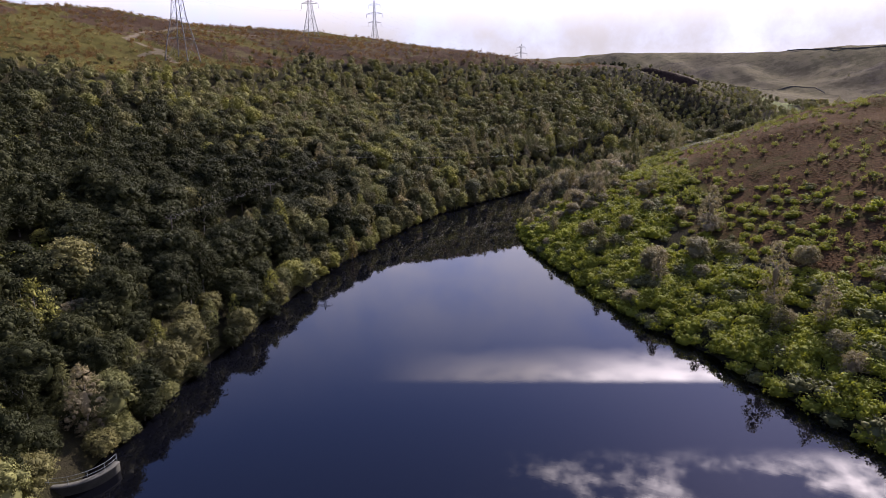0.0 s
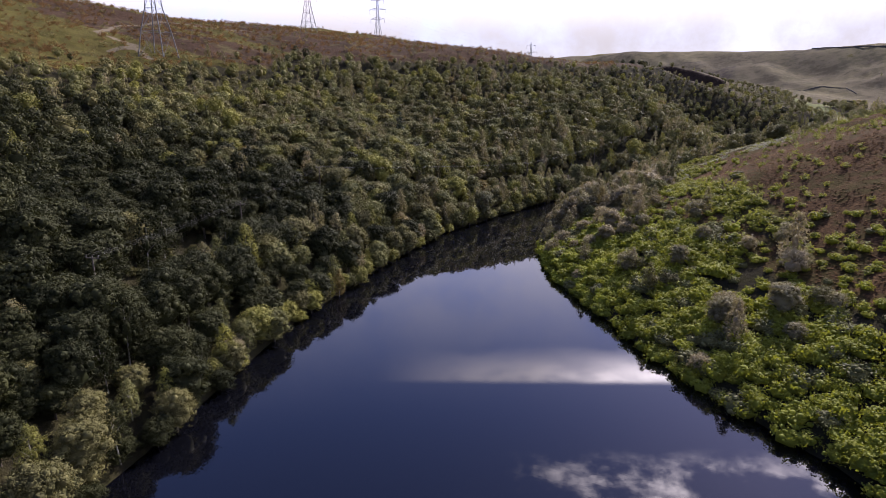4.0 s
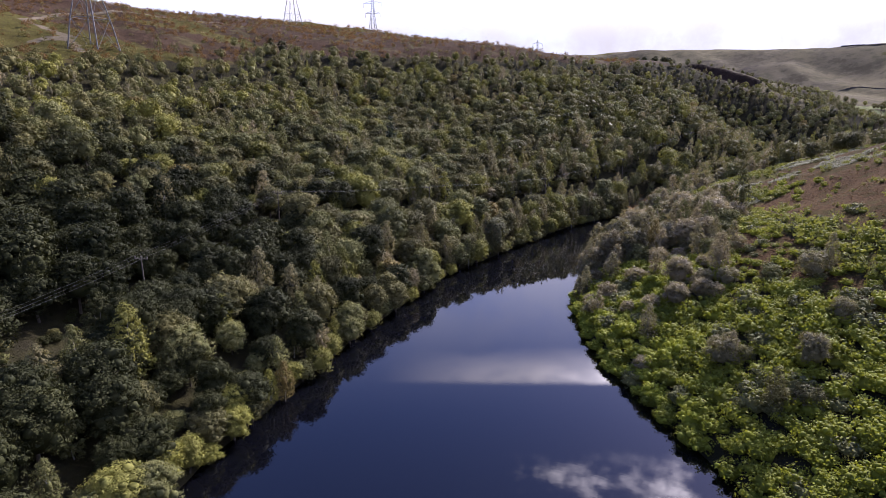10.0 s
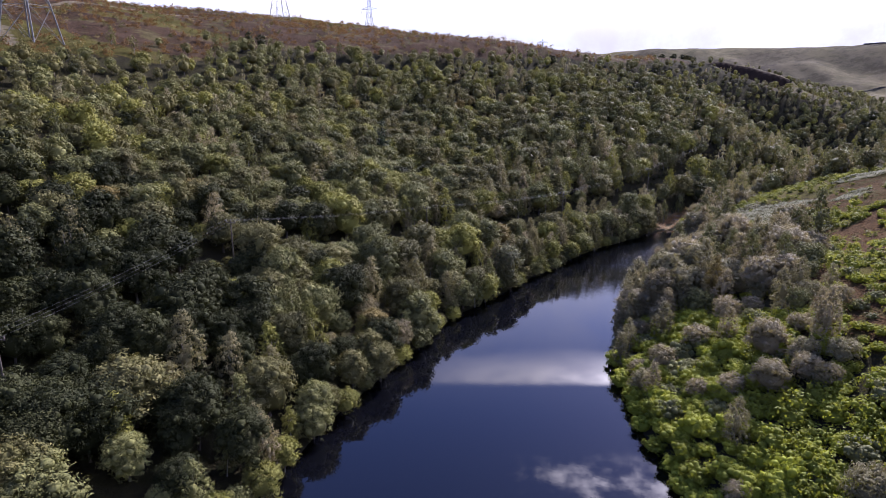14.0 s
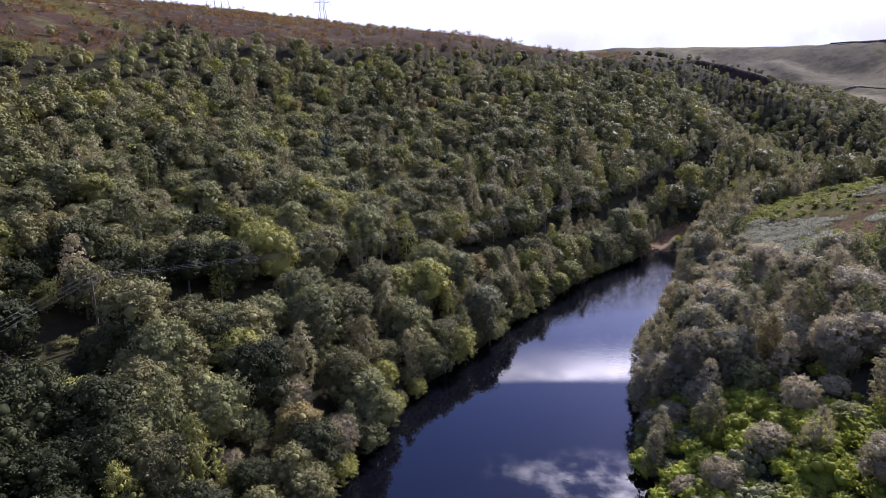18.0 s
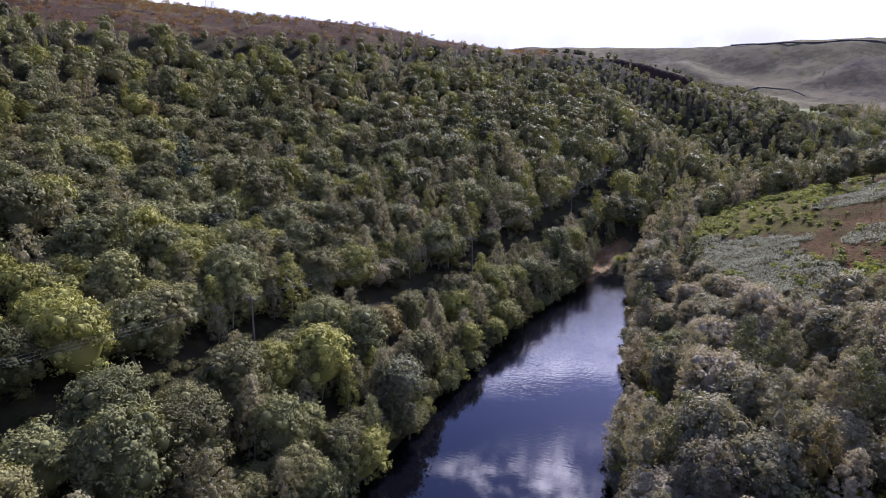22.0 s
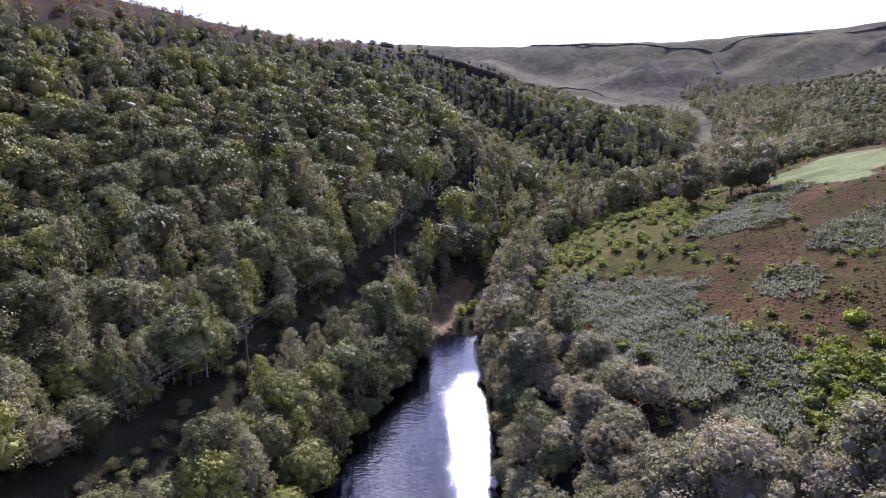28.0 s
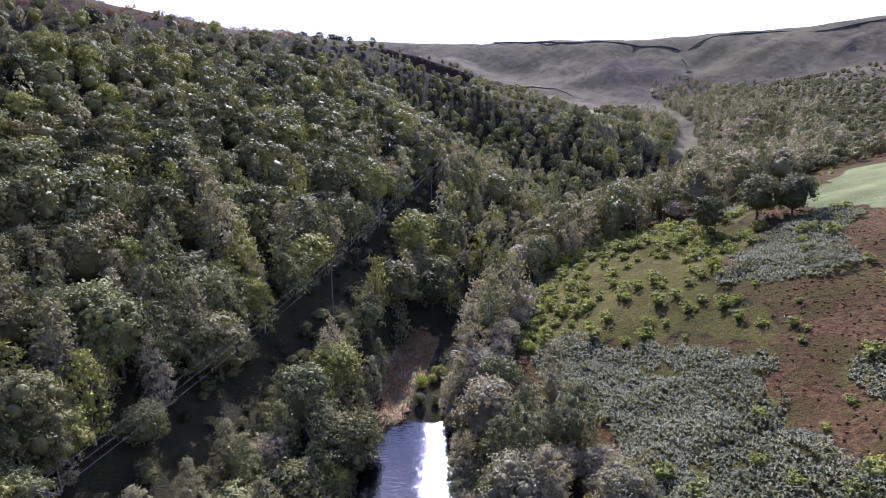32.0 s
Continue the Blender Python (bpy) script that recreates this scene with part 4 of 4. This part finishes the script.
def plant_thing(name, row, rng, label, category, group, lod="near"):
    """One plant of its own: an empty at its foot, with a trunk and a crown."""
    x, y, z, s, kind, tint = row
    v = int(rng.integers(VARIANTS[lod]))
    crown, stem, inner = TEMPLATES[kind, lod, v]
    if (kind, lod, v, tint) not in SHARED:
        both = merge([crown, inner]) if inner is not None else crown
        SHARED[kind, lod, v, tint] = mesh_from("crown", *both, [LEAF[tint]], None, 3)
    if stem is not None and (kind, lod, v) not in SHARED:
        SHARED[kind, lod, v] = mesh_from("trunk", *stem, [SHAPES[kind][6]], None, 3)
    root = tagged(new(name), label, category, group)
    root.matrix_world = pose(x, y, z, rng.normal() * 2, rng.normal() * 2, rng.uniform(0, 360)) @ Matrix.Diagonal((s, s, s * rng.uniform(0.88, 1.14), 1))
    top = new("crown", SHARED[kind, lod, v, tint])
    top.parent = root
    if stem is not None:
        low = new("trunk", SHARED[kind, lod, v])
        low.parent = root
    return root


TREE_WORDS = {
    ("broadleaf", "oak"): ("oak_tree", "dark green oak with a broad domed crown in the wood", "oak"),
    # the tree whose dark leaf colour stands in for shade
    ("broadleaf", "holly"): ("shade_dark_tree", "dense broadleaf tree, its leaf coloured very dark in place of cloud shade", "oak"),
    ("broadleaf", "sycamore"): ("sycamore_tree", "mid-green sycamore with a dense rounded crown", "sycamore"),
    ("broadleaf", "ash"): ("ash_tree", "yellow-green ash with a full rounded crown", "ash tree"),
    ("broadleaf", "rowan"): ("rowan_tree", "olive and yellowing rowan with a rounded crown", "rowan"),
    ("broadleaf", "willow"): ("willow_tree", "grey-green willow with a rounded crown by the water", "willow"),
    ("broadleaf", "birch"): ("alder_tree", "dull green alder with a rounded crown by the water", "alder"),
    ("birch", "ash"): ("aspen_tree", "slender yellow-green aspen with a pale trunk", "aspen"),
    ("birch", "sycamore"): ("hazel_tree", "narrow upright mid-green hazel in the wood", "hazel"),
    ("birch", "willow"): ("downy_birch_tree", "slender pale grey birch with a whitish trunk", "birch"),
    "birch": ("birch_tree", "slender grey-green birch with a pale trunk", "birch"),
    ("sallow", "willow"): ("sallow_bush", "bushy many-stemmed grey-green sallow near the bank", "bush"),
    "sallow": ("hazel_bush", "bushy many-stemmed green hazel in the wood", "bush"),
    "shrub": ("rhododendron_bush", "bright green rhododendron mound on the sunny bank", "shrub"),
}


def flight_distance(rows):
    return seg_distance(np.array([r[0] for r in rows]), np.array([r[1] for r in rows]), FLIGHT)[0]


def build_plants():
    rng = np.random.default_rng(8)
    rest, counts = [], {}
    away = flight_distance(WOODS)
    for i in np.argsort(away):
        row = WOODS[i]
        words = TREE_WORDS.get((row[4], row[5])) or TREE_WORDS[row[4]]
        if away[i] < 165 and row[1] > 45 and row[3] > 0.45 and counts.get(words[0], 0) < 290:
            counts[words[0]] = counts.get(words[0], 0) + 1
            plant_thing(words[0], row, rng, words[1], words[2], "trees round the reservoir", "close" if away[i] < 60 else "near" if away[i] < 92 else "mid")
        else:
            rest.append((row, away[i]))
    mounds, tufts = [r for r in SHRUBS if r[4] == "shrub"], [r for r in SHRUBS if r[4] == "tuft"]
    order = np.argsort(flight_distance(mounds))
    for i in order[:290]:
        plant_thing(TREE_WORDS["shrub"][0], mounds[i], rng, TREE_WORDS["shrub"][1], "shrub", "rhododendrons on the bank", "close")
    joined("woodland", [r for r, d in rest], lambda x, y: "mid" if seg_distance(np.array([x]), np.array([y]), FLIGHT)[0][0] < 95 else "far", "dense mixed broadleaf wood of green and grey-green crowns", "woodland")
    joined("rhododendron_thicket", [mounds[i] for i in order[290:]], lambda x, y: "mid" if y < 245 and x < 85 else "far", "bright green rhododendron thicket on the slope", "shrubs")
    joined("moor_clumps", [r for r in tufts if r[0] < 50 or r[5] != "bilberry"], lambda x, y: "mid", "dark heather and rush clumps scattered over the moor", "heather")
    joined("bilberry_tufts", [r for r in tufts if r[0] >= 50 and r[5] == "bilberry"], lambda x, y: "near" if math.hypot(x - 110, y - 305) < 62 else "mid", "bright green tufts of bilberry and bracken on the open hill", "tufts")


build_plants()

# ---------------------------------------------------------------- ground cover: bracken, heather, reeds


def fronds(name, places, tint, label, category, per, length, width, arch, seed):
    """Arching blades round each place, all in one mesh."""
    rng = np.random.default_rng(seed)
    p = np.repeat(np.asarray(places, float), per, 0)
    a = rng.uniform(0, 2 * np.pi, len(p))
    out = np.stack([np.cos(a), np.sin(a), np.zeros(len(p))], -1)
    side = np.stack([-np.sin(a), np.cos(a), np.zeros(len(p))], -1)
    l, w = length * rng.uniform(0.6, 1.3, (len(p), 1)), width * rng.uniform(0.7, 1.3, (len(p), 1))
    rise = np.array([0, 0, 1.0]) * l * arch * rng.uniform(0.6, 1.3, (len(p), 1))
    foot, mid, tip = p + out * l * 0.08, p + out * l * 0.5 + rise, p + out * l + rise * rng.uniform(0.4, 0.95, (len(p), 1))
    v = np.stack([foot - side * w * 0.2, foot + side * w * 0.2, mid - side * w * 0.5, mid + side * w * 0.5, tip], 1).reshape(-1, 3)
    b = np.arange(len(p))[:, None] * 5
    f = np.concatenate([b + [0, 1, 3], b + [0, 3, 2], b + [2, 3, 4]])
    return tagged(new(name, mesh_from(name, v, f, [LEAF[tint]], None, 3)), label, category, kind="stuff")


def cover_hill():
    rng = np.random.default_rng(44)
    x, y = scatter(60, 200, 225, 360, 0.66, rng, 0.5)
    z, d, side = height(x, y, True)
    m = covers(x, y, z, d, side)
    clump = field_noise(x, y, 3.2, 2)
    ok = (m["fern"] > 0.35 + 0.25 * rng.random(x.size)) & (side < 0) & (clump > -0.95)
    z = z + 0.75 * np.maximum(clump + 0.2, 0)
    fronds("bracken", np.stack([x, y, z], -1)[ok], "fern", "bracken fronds lying in dense patches on the hill, their silvery sheen in the colour", "bracken", 9, 0.72, 0.15, 0.55, 1)
    x, y = scatter(50, 185, 70, 350, 0.82, rng, 0.5)
    z, d, side = height(x, y, True)
    m = covers(x, y, z, d, side)
    ok = (m["heather"] > 0.5) & (side < 0) & (m["fern"] < 0.4) & (m["grass"] < 0.55) & (m["field"] < 0.4) & (rng.random(x.size) < 0.25 + 0.75 * smooth(field_noise(x, y, 9), -0.5, 0.5))
    fronds("heather", np.stack([x, y, z - 0.05], -1)[ok], "heather", "dark brown heather covering the open hillside", "heather", 4, 0.40, 0.36, 0.30, 2)
    x, y = scatter(66, 112, 326, 366, 0.5, rng, 0.5)
    z, d, side = height(x, y, True)
    ok = (ellipse(x, y, 83.5, 341, 15, 4.6, 50) > 0.35) & (d > 0.3) & (rng.random(x.size) < 0.75)
    ok &= (field_noise(x, y, 5, 2) > -0.55)
    fronds("reeds", np.stack([x, y, z], -1)[ok], "reed", "dry orange-brown reeds at the head of the reservoir", "reeds", 6, 0.6, 0.10, 0.75, 3)
    ok = (ellipse(x, y, 90, 341, 13, 4.0, 46) > 0.4) & (d > 0.3) & (rng.random(x.size) < 0.8)
    fronds("inflow_grass", np.stack([x, y, z], -1)[ok], "bilberry", "rough yellow-green grass beside the stream's mouth", "grass", 6, 0.5, 0.10, 0.6, 5)
    x, y = scatter(-92, -52, 92, 124, 0.8, rng, 0.5)
    z, d, side = height(x, y, True)
    ok = np.hypot(x + 74, y - 106) < 11 + 2 * field_noise(x, y, 8)
    fronds("bank_ferns", np.stack([x, y, z], -1)[ok], "bilberry", "green ferns in a small clearing of the wood", "ferns", 5, 0.9, 0.4, 0.7, 4)


cover_hill()

# ---------------------------------------------------------------- single trees that stand out


def single_trees():
    rng = np.random.default_rng(55)
    for x, y, s, kind, tint, name, label, category in (
            (146, 331, 0.80, "broadleaf", "oak", "hawthorn_tree", "small dark hawthorn on the grassy hillside", "hawthorn"),
            (153, 325.5, 1.0, "broadleaf", "oak", "oak_tree", "dark round-topped oak standing alone on the hill", "oak"),
            (154, 319.5, 0.84, "broadleaf", "oak", "oak_tree", "dark oak beside another on the open hill", "oak"),
            (62, 322, 0.92, "pine", "sycamore", "alder_tree", "dense dark alder at the water's edge near the inflow", "alder"),
            (57, 317.5, 0.8, "broadleaf", "oak", "alder_tree", "dark alder overhanging the reservoir", "alder"),
            (44, 305.5, 0.55, "sallow", "willow", "willow_bush", "rounded grey willow bush at the water's edge", "bush"),
            (-23, 310, 1.1, "pine", "pine", "pine_tree", "tall dark pine rising above the broadleaf wood", "pine"),
            (13, 263, 0.95, "broadleaf", "fern", "whitebeam_tree", "silvery whitebeam leaning over the shore", "whitebeam"),
            (1, 288, 0.62, "birch", "dead", "dead_tree", "reddish-brown dead conifer in the wood", "dead tree"),
            (82.6, 334.2, 0.34, "sallow", "sycamore", "sallow_bush", "dark green bush at the very end of the water", "bush"),
            (86.4, 331.6, 0.34, "sallow", "sycamore", "sallow_bush", "dark green bush beside the stream's mouth", "bush"),
            (84.6, 333.0, 0.26, "sallow", "oak", "sallow_bush", "low dark bush at the water's edge", "bush"),
            (85.0, 337.9, 0.36, "sallow", "rhododendron", "sallow_bush", "bright green bush on the reedy inflow bank", "bush"),
            (89.1, 339.4, 0.42, "sallow", "bilberry", "sallow_bush", "spreading yellow-green bush beside the stream", "bush"),
            (87.3, 338.2, 0.32, "sallow", "ash", "sallow_bush", "low yellow-green bush among the reeds", "bush"),
            (99.0, 349.0, 0.3, "sallow", "bilberry", "sallow_bush", "low yellow-green bush above the stone weir", "bush")):
        root = plant_thing(name, (x, y, zat(x, y) - 0.1, s, kind, tint), rng, label, category, "")
        if x > 140:
            root.matrix_world = root.matrix_world @ Matrix.Diagonal((1.0, 1.0, 1.12, 1))


single_trees()

# ---------------------------------------------------------------- pylons, poles and wires


def part(name, verts, faces, material, parent, label=""):
    """One mesh under a thing or a part."""
    ob = new(name, mesh_from(name, verts, faces, [material], None, 3))
    ob.parent = parent
    if label:
        ob["label"] = label
    return ob


def bar(a, b, r, sides=4):
    return tube([a, b], [r, r], sides)


def lattice(corners_low, corners_high, r):
    """Crossed braces on the four faces between two squares."""
    out = []
    for i in range(4):
        j = (i + 1) % 4
        out += [bar(corners_low[i], corners_high[j], r), bar(corners_low[j], corners_high[i], r), bar(corners_high[i], corners_high[j], r)]
    return out


def pylon(x, y, extra, turn, label):
    root = tagged(new("electricity_pylon"), label, "pylon", "pylons along the moor")
    root.matrix_world = pose(x, y, zat(x, y), 0, 0, turn)
    lower, top = 24.0 + extra, 46.0 + extra
    levels = [(0.0, 4.6 + 0.10 * extra), (lower * 0.3, 3.6 + 0.06 * extra), (lower * 0.56, 2.5), (lower * 0.8, 1.75), (lower, 1.35), (lower + 4.2, 1.15), (lower + 8.5, 1.0), (lower + 12.7, 0.85), (lower + 17, 0.7), (top, 0.12)]
    square = lambda z, w: [np.array((sx * w, sy * w, z)) for sx, sy in ((-1, -1), (1, -1), (1, 1), (-1, 1))]
    rings = [square(z, w) for z, w in levels]
    for i in range(4):
        part("leg", *tube([r[i] for r in rings], [0.22] * 3 + [0.17] * 4 + [0.12] * 3), STEEL, root)
    for lo, hi in zip(rings[:-1], rings[1:]):
        for piece in lattice(lo, hi, 0.07):
            part("brace", *piece, STEEL, root)
    for z, reach in ((lower, 7.0), (lower + 8.5, 8.6), (lower + 17, 6.4)):
        w = np.interp(z, [l[0] for l in levels], [l[1] for l in levels])
        for sgn in (-1, 1):
            tip, pieces = np.array((sgn * reach, 0, z + 0.2)), []
            for sy in (-1, 1):
                pieces += [bar((sgn * w, sy * w, z), tip, 0.11), bar((sgn * w, sy * w * 0.8, z + 1.9), tip, 0.10)]
                for f in (0.3, 0.6):
                    pieces.append(bar(np.array((sgn * w, sy * w, z)) * (1 - f) + tip * f, np.array((sgn * w, sy * w * 0.8, z + 1.9)) * (1 - f) + tip * f, 0.04))
            arm = part("crossarm", *merge(pieces), STEEL, root)
            part("insulator", *tube([(sgn * reach, 0, z + 0.2), (sgn * reach, 0, z - 3.4)], [0.10, 0.14], 6), INSULATOR, arm, "hanging insulator string")
    return [(sgn * reach, 0, z - 3.4) for z, reach in ((lower, 7.0), (lower + 8.5, 8.6), (lower + 17, 6.4)) for sgn in (-1, 1)], root


def wire(name, a, b, sag, r, label, group, metal=WIRE):
    a, b = np.array(a, float), np.array(b, float)
    pts = [a + (b - a) * f - np.array((0, 0, 4 * sag * f * (1 - f))) for f in np.linspace(0, 1, 13)]
    ob = new(name, mesh_from(name, *tube(pts, [r] * 13, 3), [metal], None, 3))
    return tagged(ob, label, "cable", group)


def power_lines():
    sites = [(-126, 305, 12, -8, "tall grey lattice electricity pylon at the edge of the wood"), (-103, 497, 0, -12, "grey lattice electricity pylon on the heather moor"),
             (-70, 653, 2, -14, "grey lattice electricity pylon on the skyline"), (112, 905, 0, -14, "distant grey lattice electricity pylon behind the ridge")]
    hooks = []
    for x, y, extra, turn, label in sites:
        arms, root = pylon(x, y, extra, turn, label)
        m = pose(x, y, zat(x, y), 0, 0, turn)
        hooks.append([m @ Vector(p) for p in arms])
    hooks.insert(0, [p + Vector((-40, -210, 8)) for p in hooks[0]])
    for a, b in zip(hooks[:-1], hooks[1:]):
        for p, q in zip(a, b):
            wire("conductor", p, q, 5.0, 0.016, "thin grey power conductor between pylons", "pylon conductors")
    tops = []
    for i, (x, y) in enumerate(POLES):
        d = POLES[min(i + 1, len(POLES) - 1)] - POLES[max(i - 1, 0)]
        turn = math.degrees(math.atan2(d[1], d[0])) - 90
        root = tagged(new("utility_pole"), "weathered wooden power pole with a short crossarm in the wood's clearance", "pole", "poles along the wood")
        m = pose(x, y, zat(x, y), 0, 0, turn)
        root.matrix_world = m
        part("pole", *tube([(0, 0, -0.8), (0, 0, 9.4)], [0.16, 0.11], 8), POLEWOOD, root)
        arm = part("crossarm", *bar((-1.25, 0, 9.0), (1.25, 0, 9.0), 0.09), POLEWOOD, root)
        for px in (-1.15, 0.0, 1.15):
            part("insulator", *tube([(px, 0, 9.05), (px, 0, 9.35), (px, 0, 9.5)], [0.07, 0.1, 0.05], 6), INSULATOR, arm, "small brown insulator")
        tops.append([m @ Vector((px, 0, 9.5)) for px in (-1.15, 0, 1.15)])
    for a, b in zip(tops[:-1], tops[1:]):
        for p, q in zip(a, b):
            wire("overhead_wire", p, q, 0.6, 0.012, "thin grey overhead wire between the wooden poles", "wires along the wood", BRIGHT_WIRE)


power_lines()

# ---------------------------------------------------------------- stone walls on the far moor, and the landing by the near shore


def field_wall(points, tall, label):
    pts = []
    for a, b in zip(points[:-1], points[1:]):
        n = max(1, int(math.hypot(b[0] - a[0], b[1] - a[1]) / 3))
        pts += [(a[0] + (b[0] - a[0]) * i / n, a[1] + (b[1] - a[1]) * i / n) for i in range(n)]
    pts.append(points[-1])
    rng, pieces = np.random.default_rng(len(pts)), []
    for (ax, ay), (bx, by) in zip(pts[:-1], pts[1:]):
        d = unit(np.array((bx - ax, by - ay, 0.0)))
        n = np.array((-d[1], d[0], 0)) * 0.32
        ha, hb = tall * rng.uniform(0.8, 1.15), tall * rng.uniform(0.8, 1.15)
        za, zb = zat(ax, ay), zat(bx, by)
        v = np.array([(ax, ay, za - 0.5) + n, (ax, ay, za - 0.5) - n, (ax, ay, za + ha) - n * 0.6, (ax, ay, za + ha) + n * 0.6,
                      (bx, by, zb - 0.5) + n, (bx, by, zb - 0.5) - n, (bx, by, zb + hb) - n * 0.6, (bx, by, zb + hb) + n * 0.6])
        q = np.array([(0, 3, 7, 4), (1, 5, 6, 2), (3, 2, 6, 7), (0, 1, 2, 3), (4, 7, 6, 5)])
        pieces.append((v, np.concatenate([q[:, [0, 1, 2]], q[:, [0, 2, 3]]])))
    v, f = merge(pieces)
    return tagged(new("stone_wall", mesh_from("stone_wall", v, f, [WALLSTONE], None, 3)), label, "wall", "dry stone walls")


field_wall([(290, 655), (318, 650), (345, 645), (365, 640), (376, 627), (372, 605)], 0.8, "dark dry-stone wall curving across the lower moor")
field_wall([(420, 770), (455, 715), (485, 672), (506, 640), (514, 616)], 0.8, "dark dry-stone wall along the far moor's brow")
field_wall([(514, 616), (497, 606), (486, 586), (473, 583), (462, 572)], 0.8, "dark dry-stone wall running down the far moor")
field_wall([(514, 616), (548, 615), (575, 590), (620, 545), (700, 480)], 0.7, "dry-stone wall following the far skyline")


def landing():
    """A low curved concrete wall with a tube rail, and a slab path behind it."""
    root = tagged(new("landing_wall"), "curved weathered concrete retaining wall, coloured dark for tree shade, with a tube railing at the water", "wall")
    arc = [np.array((-47.2 + 4.6 * math.cos(a) * 1.15, 68.0 + 5.2 * math.sin(a), 0)) for a in np.linspace(radians(200), radians(360), 15)]
    hub, rings = np.array((-47.2, 68.0, 0)), []
    for p in arc:
        n = unit(p - hub) * 0.28
        rings.append([p + n + (0, 0, -2), p + n * 1.15 + (0, 0, 1.1), p + n * 1.35 + (0, 0, 1.12), p + n * 1.35 + (0, 0, 1.32), p - n * 1.35 + (0, 0, 1.32), p - n + (0, 0, -2)])
    q = np.array([(i * 6 + j, (i + 1) * 6 + j, (i + 1) * 6 + (j + 1) % 6, i * 6 + (j + 1) % 6) for i in range(len(arc) - 1) for j in range(6)] + [(0, 1, 4, 5), (1, 2, 3, 4), (84, 89, 88, 85), (85, 88, 87, 86)])
    pieces = [(np.array(rings).reshape(-1, 3), np.concatenate([q[:, [0, 1, 2]], q[:, [0, 2, 3]]]))]
    part("wall_body", *merge(pieces), CONCRETE, root)
    for p in arc[::2]:
        part("post", *bar(p + (0, 0, 1.3), p + (0, 0, 2.4), 0.04, 6), RAIL, root, "grey tube post")
    for h in (1.85, 2.4):
        part("rail", *tube([p + (0, 0, h) for p in arc], [0.035] * len(arc), 6), RAIL, root, "grey tube rail")
    slab = tagged(new("concrete_path"), "narrow pale concrete ramp running down to the water", "path", kind="structure")
    v = np.array([(-53.5, 60.2, 1.3), (-52.2, 59.4, 1.3), (-48.2, 62.6, 0.1), (-49.2, 63.5, 0.1)])
    v = np.concatenate([v, v - (0, 0, 1.2)])
    q = np.array([(0, 1, 2, 3), (0, 4, 5, 1), (1, 5, 6, 2), (2, 6, 7, 3), (3, 7, 4, 0), (7, 6, 5, 4)])
    part("slab", v, np.concatenate([q[:, [0, 1, 2]], q[:, [0, 2, 3]]]), CONCRETE, slab)


landing()


# ---------------------------------------------------------------- the inflow: boulders, a stone step and dead branches


def boulder(x, y, size, seed, label):
    rng = np.random.default_rng(seed)
    v = ICO_V * rng.uniform(0.75, 1.15, (len(ICO_V), 1)) * np.array([1.0, rng.uniform(0.6, 0.9), rng.uniform(0.4, 0.65)]) * size
    ob = tagged(new("boulder", mesh_from("boulder", v, ICO_F, [STONE], None, 3)), label, "boulder", "boulders at the inflow")
    ob.matrix_world = pose(x, y, max(0.05, zat(x, y)) + size * 0.12, 0, 0, rng.uniform(0, 360))


def inflow():
    rng = np.random.default_rng(77)
    for i in range(18):
        f = rng.random()
        boulder(84.5 + 12 * f + rng.normal() * 0.9, 330 + 14 * f + rng.normal() * 0.9, rng.uniform(0.25, 0.75), 300 + i, "rounded grey gritstone boulder beside the stream")
    weir = tagged(new("stone_weir"), "low stepped weir of grey stone slabs across the stream", "weir")
    weir.matrix_world = pose(94.9, 343.2, zat(94.9, 343.2) - 0.1, 0, 0, -44)
    for i in range(4):
        v = np.array([(sx * 0.9, i * 0.55 + sy * 0.24, z) for z in (0.10 * i, 0.10 * i + 0.22) for sx, sy in ((-1, -1), (1, -1), (1, 1), (-1, 1))])
        q = np.array([(3, 2, 1, 0), (4, 5, 6, 7), (0, 1, 5, 4), (1, 2, 6, 5), (2, 3, 7, 6), (3, 0, 4, 7)])
        part("slab", v, np.concatenate([q[:, [0, 1, 2]], q[:, [0, 2, 3]]]), STONE, weir)
    for cx, cy in ((86.7, 347.9), (84.4, 343.3)):
        root = tagged(new("dead_branches"), "bleached grey dead branches lying by the reeds", "branches")
        root.matrix_world = pose(cx, cy, zat(cx, cy) + 0.15, 0, 0, rng.uniform(0, 180))
        for i in range(7):
            a, l = rng.normal() * 0.35, rng.uniform(1.2, 2.6)
            p = np.array((rng.normal() * 0.5, i * 0.3 - 1.0, rng.uniform(0, 0.3)))
            d = np.array((math.cos(a), math.sin(a), rng.uniform(0.0, 0.3))) * l
            part("branch", *tube([p - d * 0.5, p, p + d * 0.5], [0.08, 0.07, 0.03], 5), BIRCH_BARK, root)


inflow()
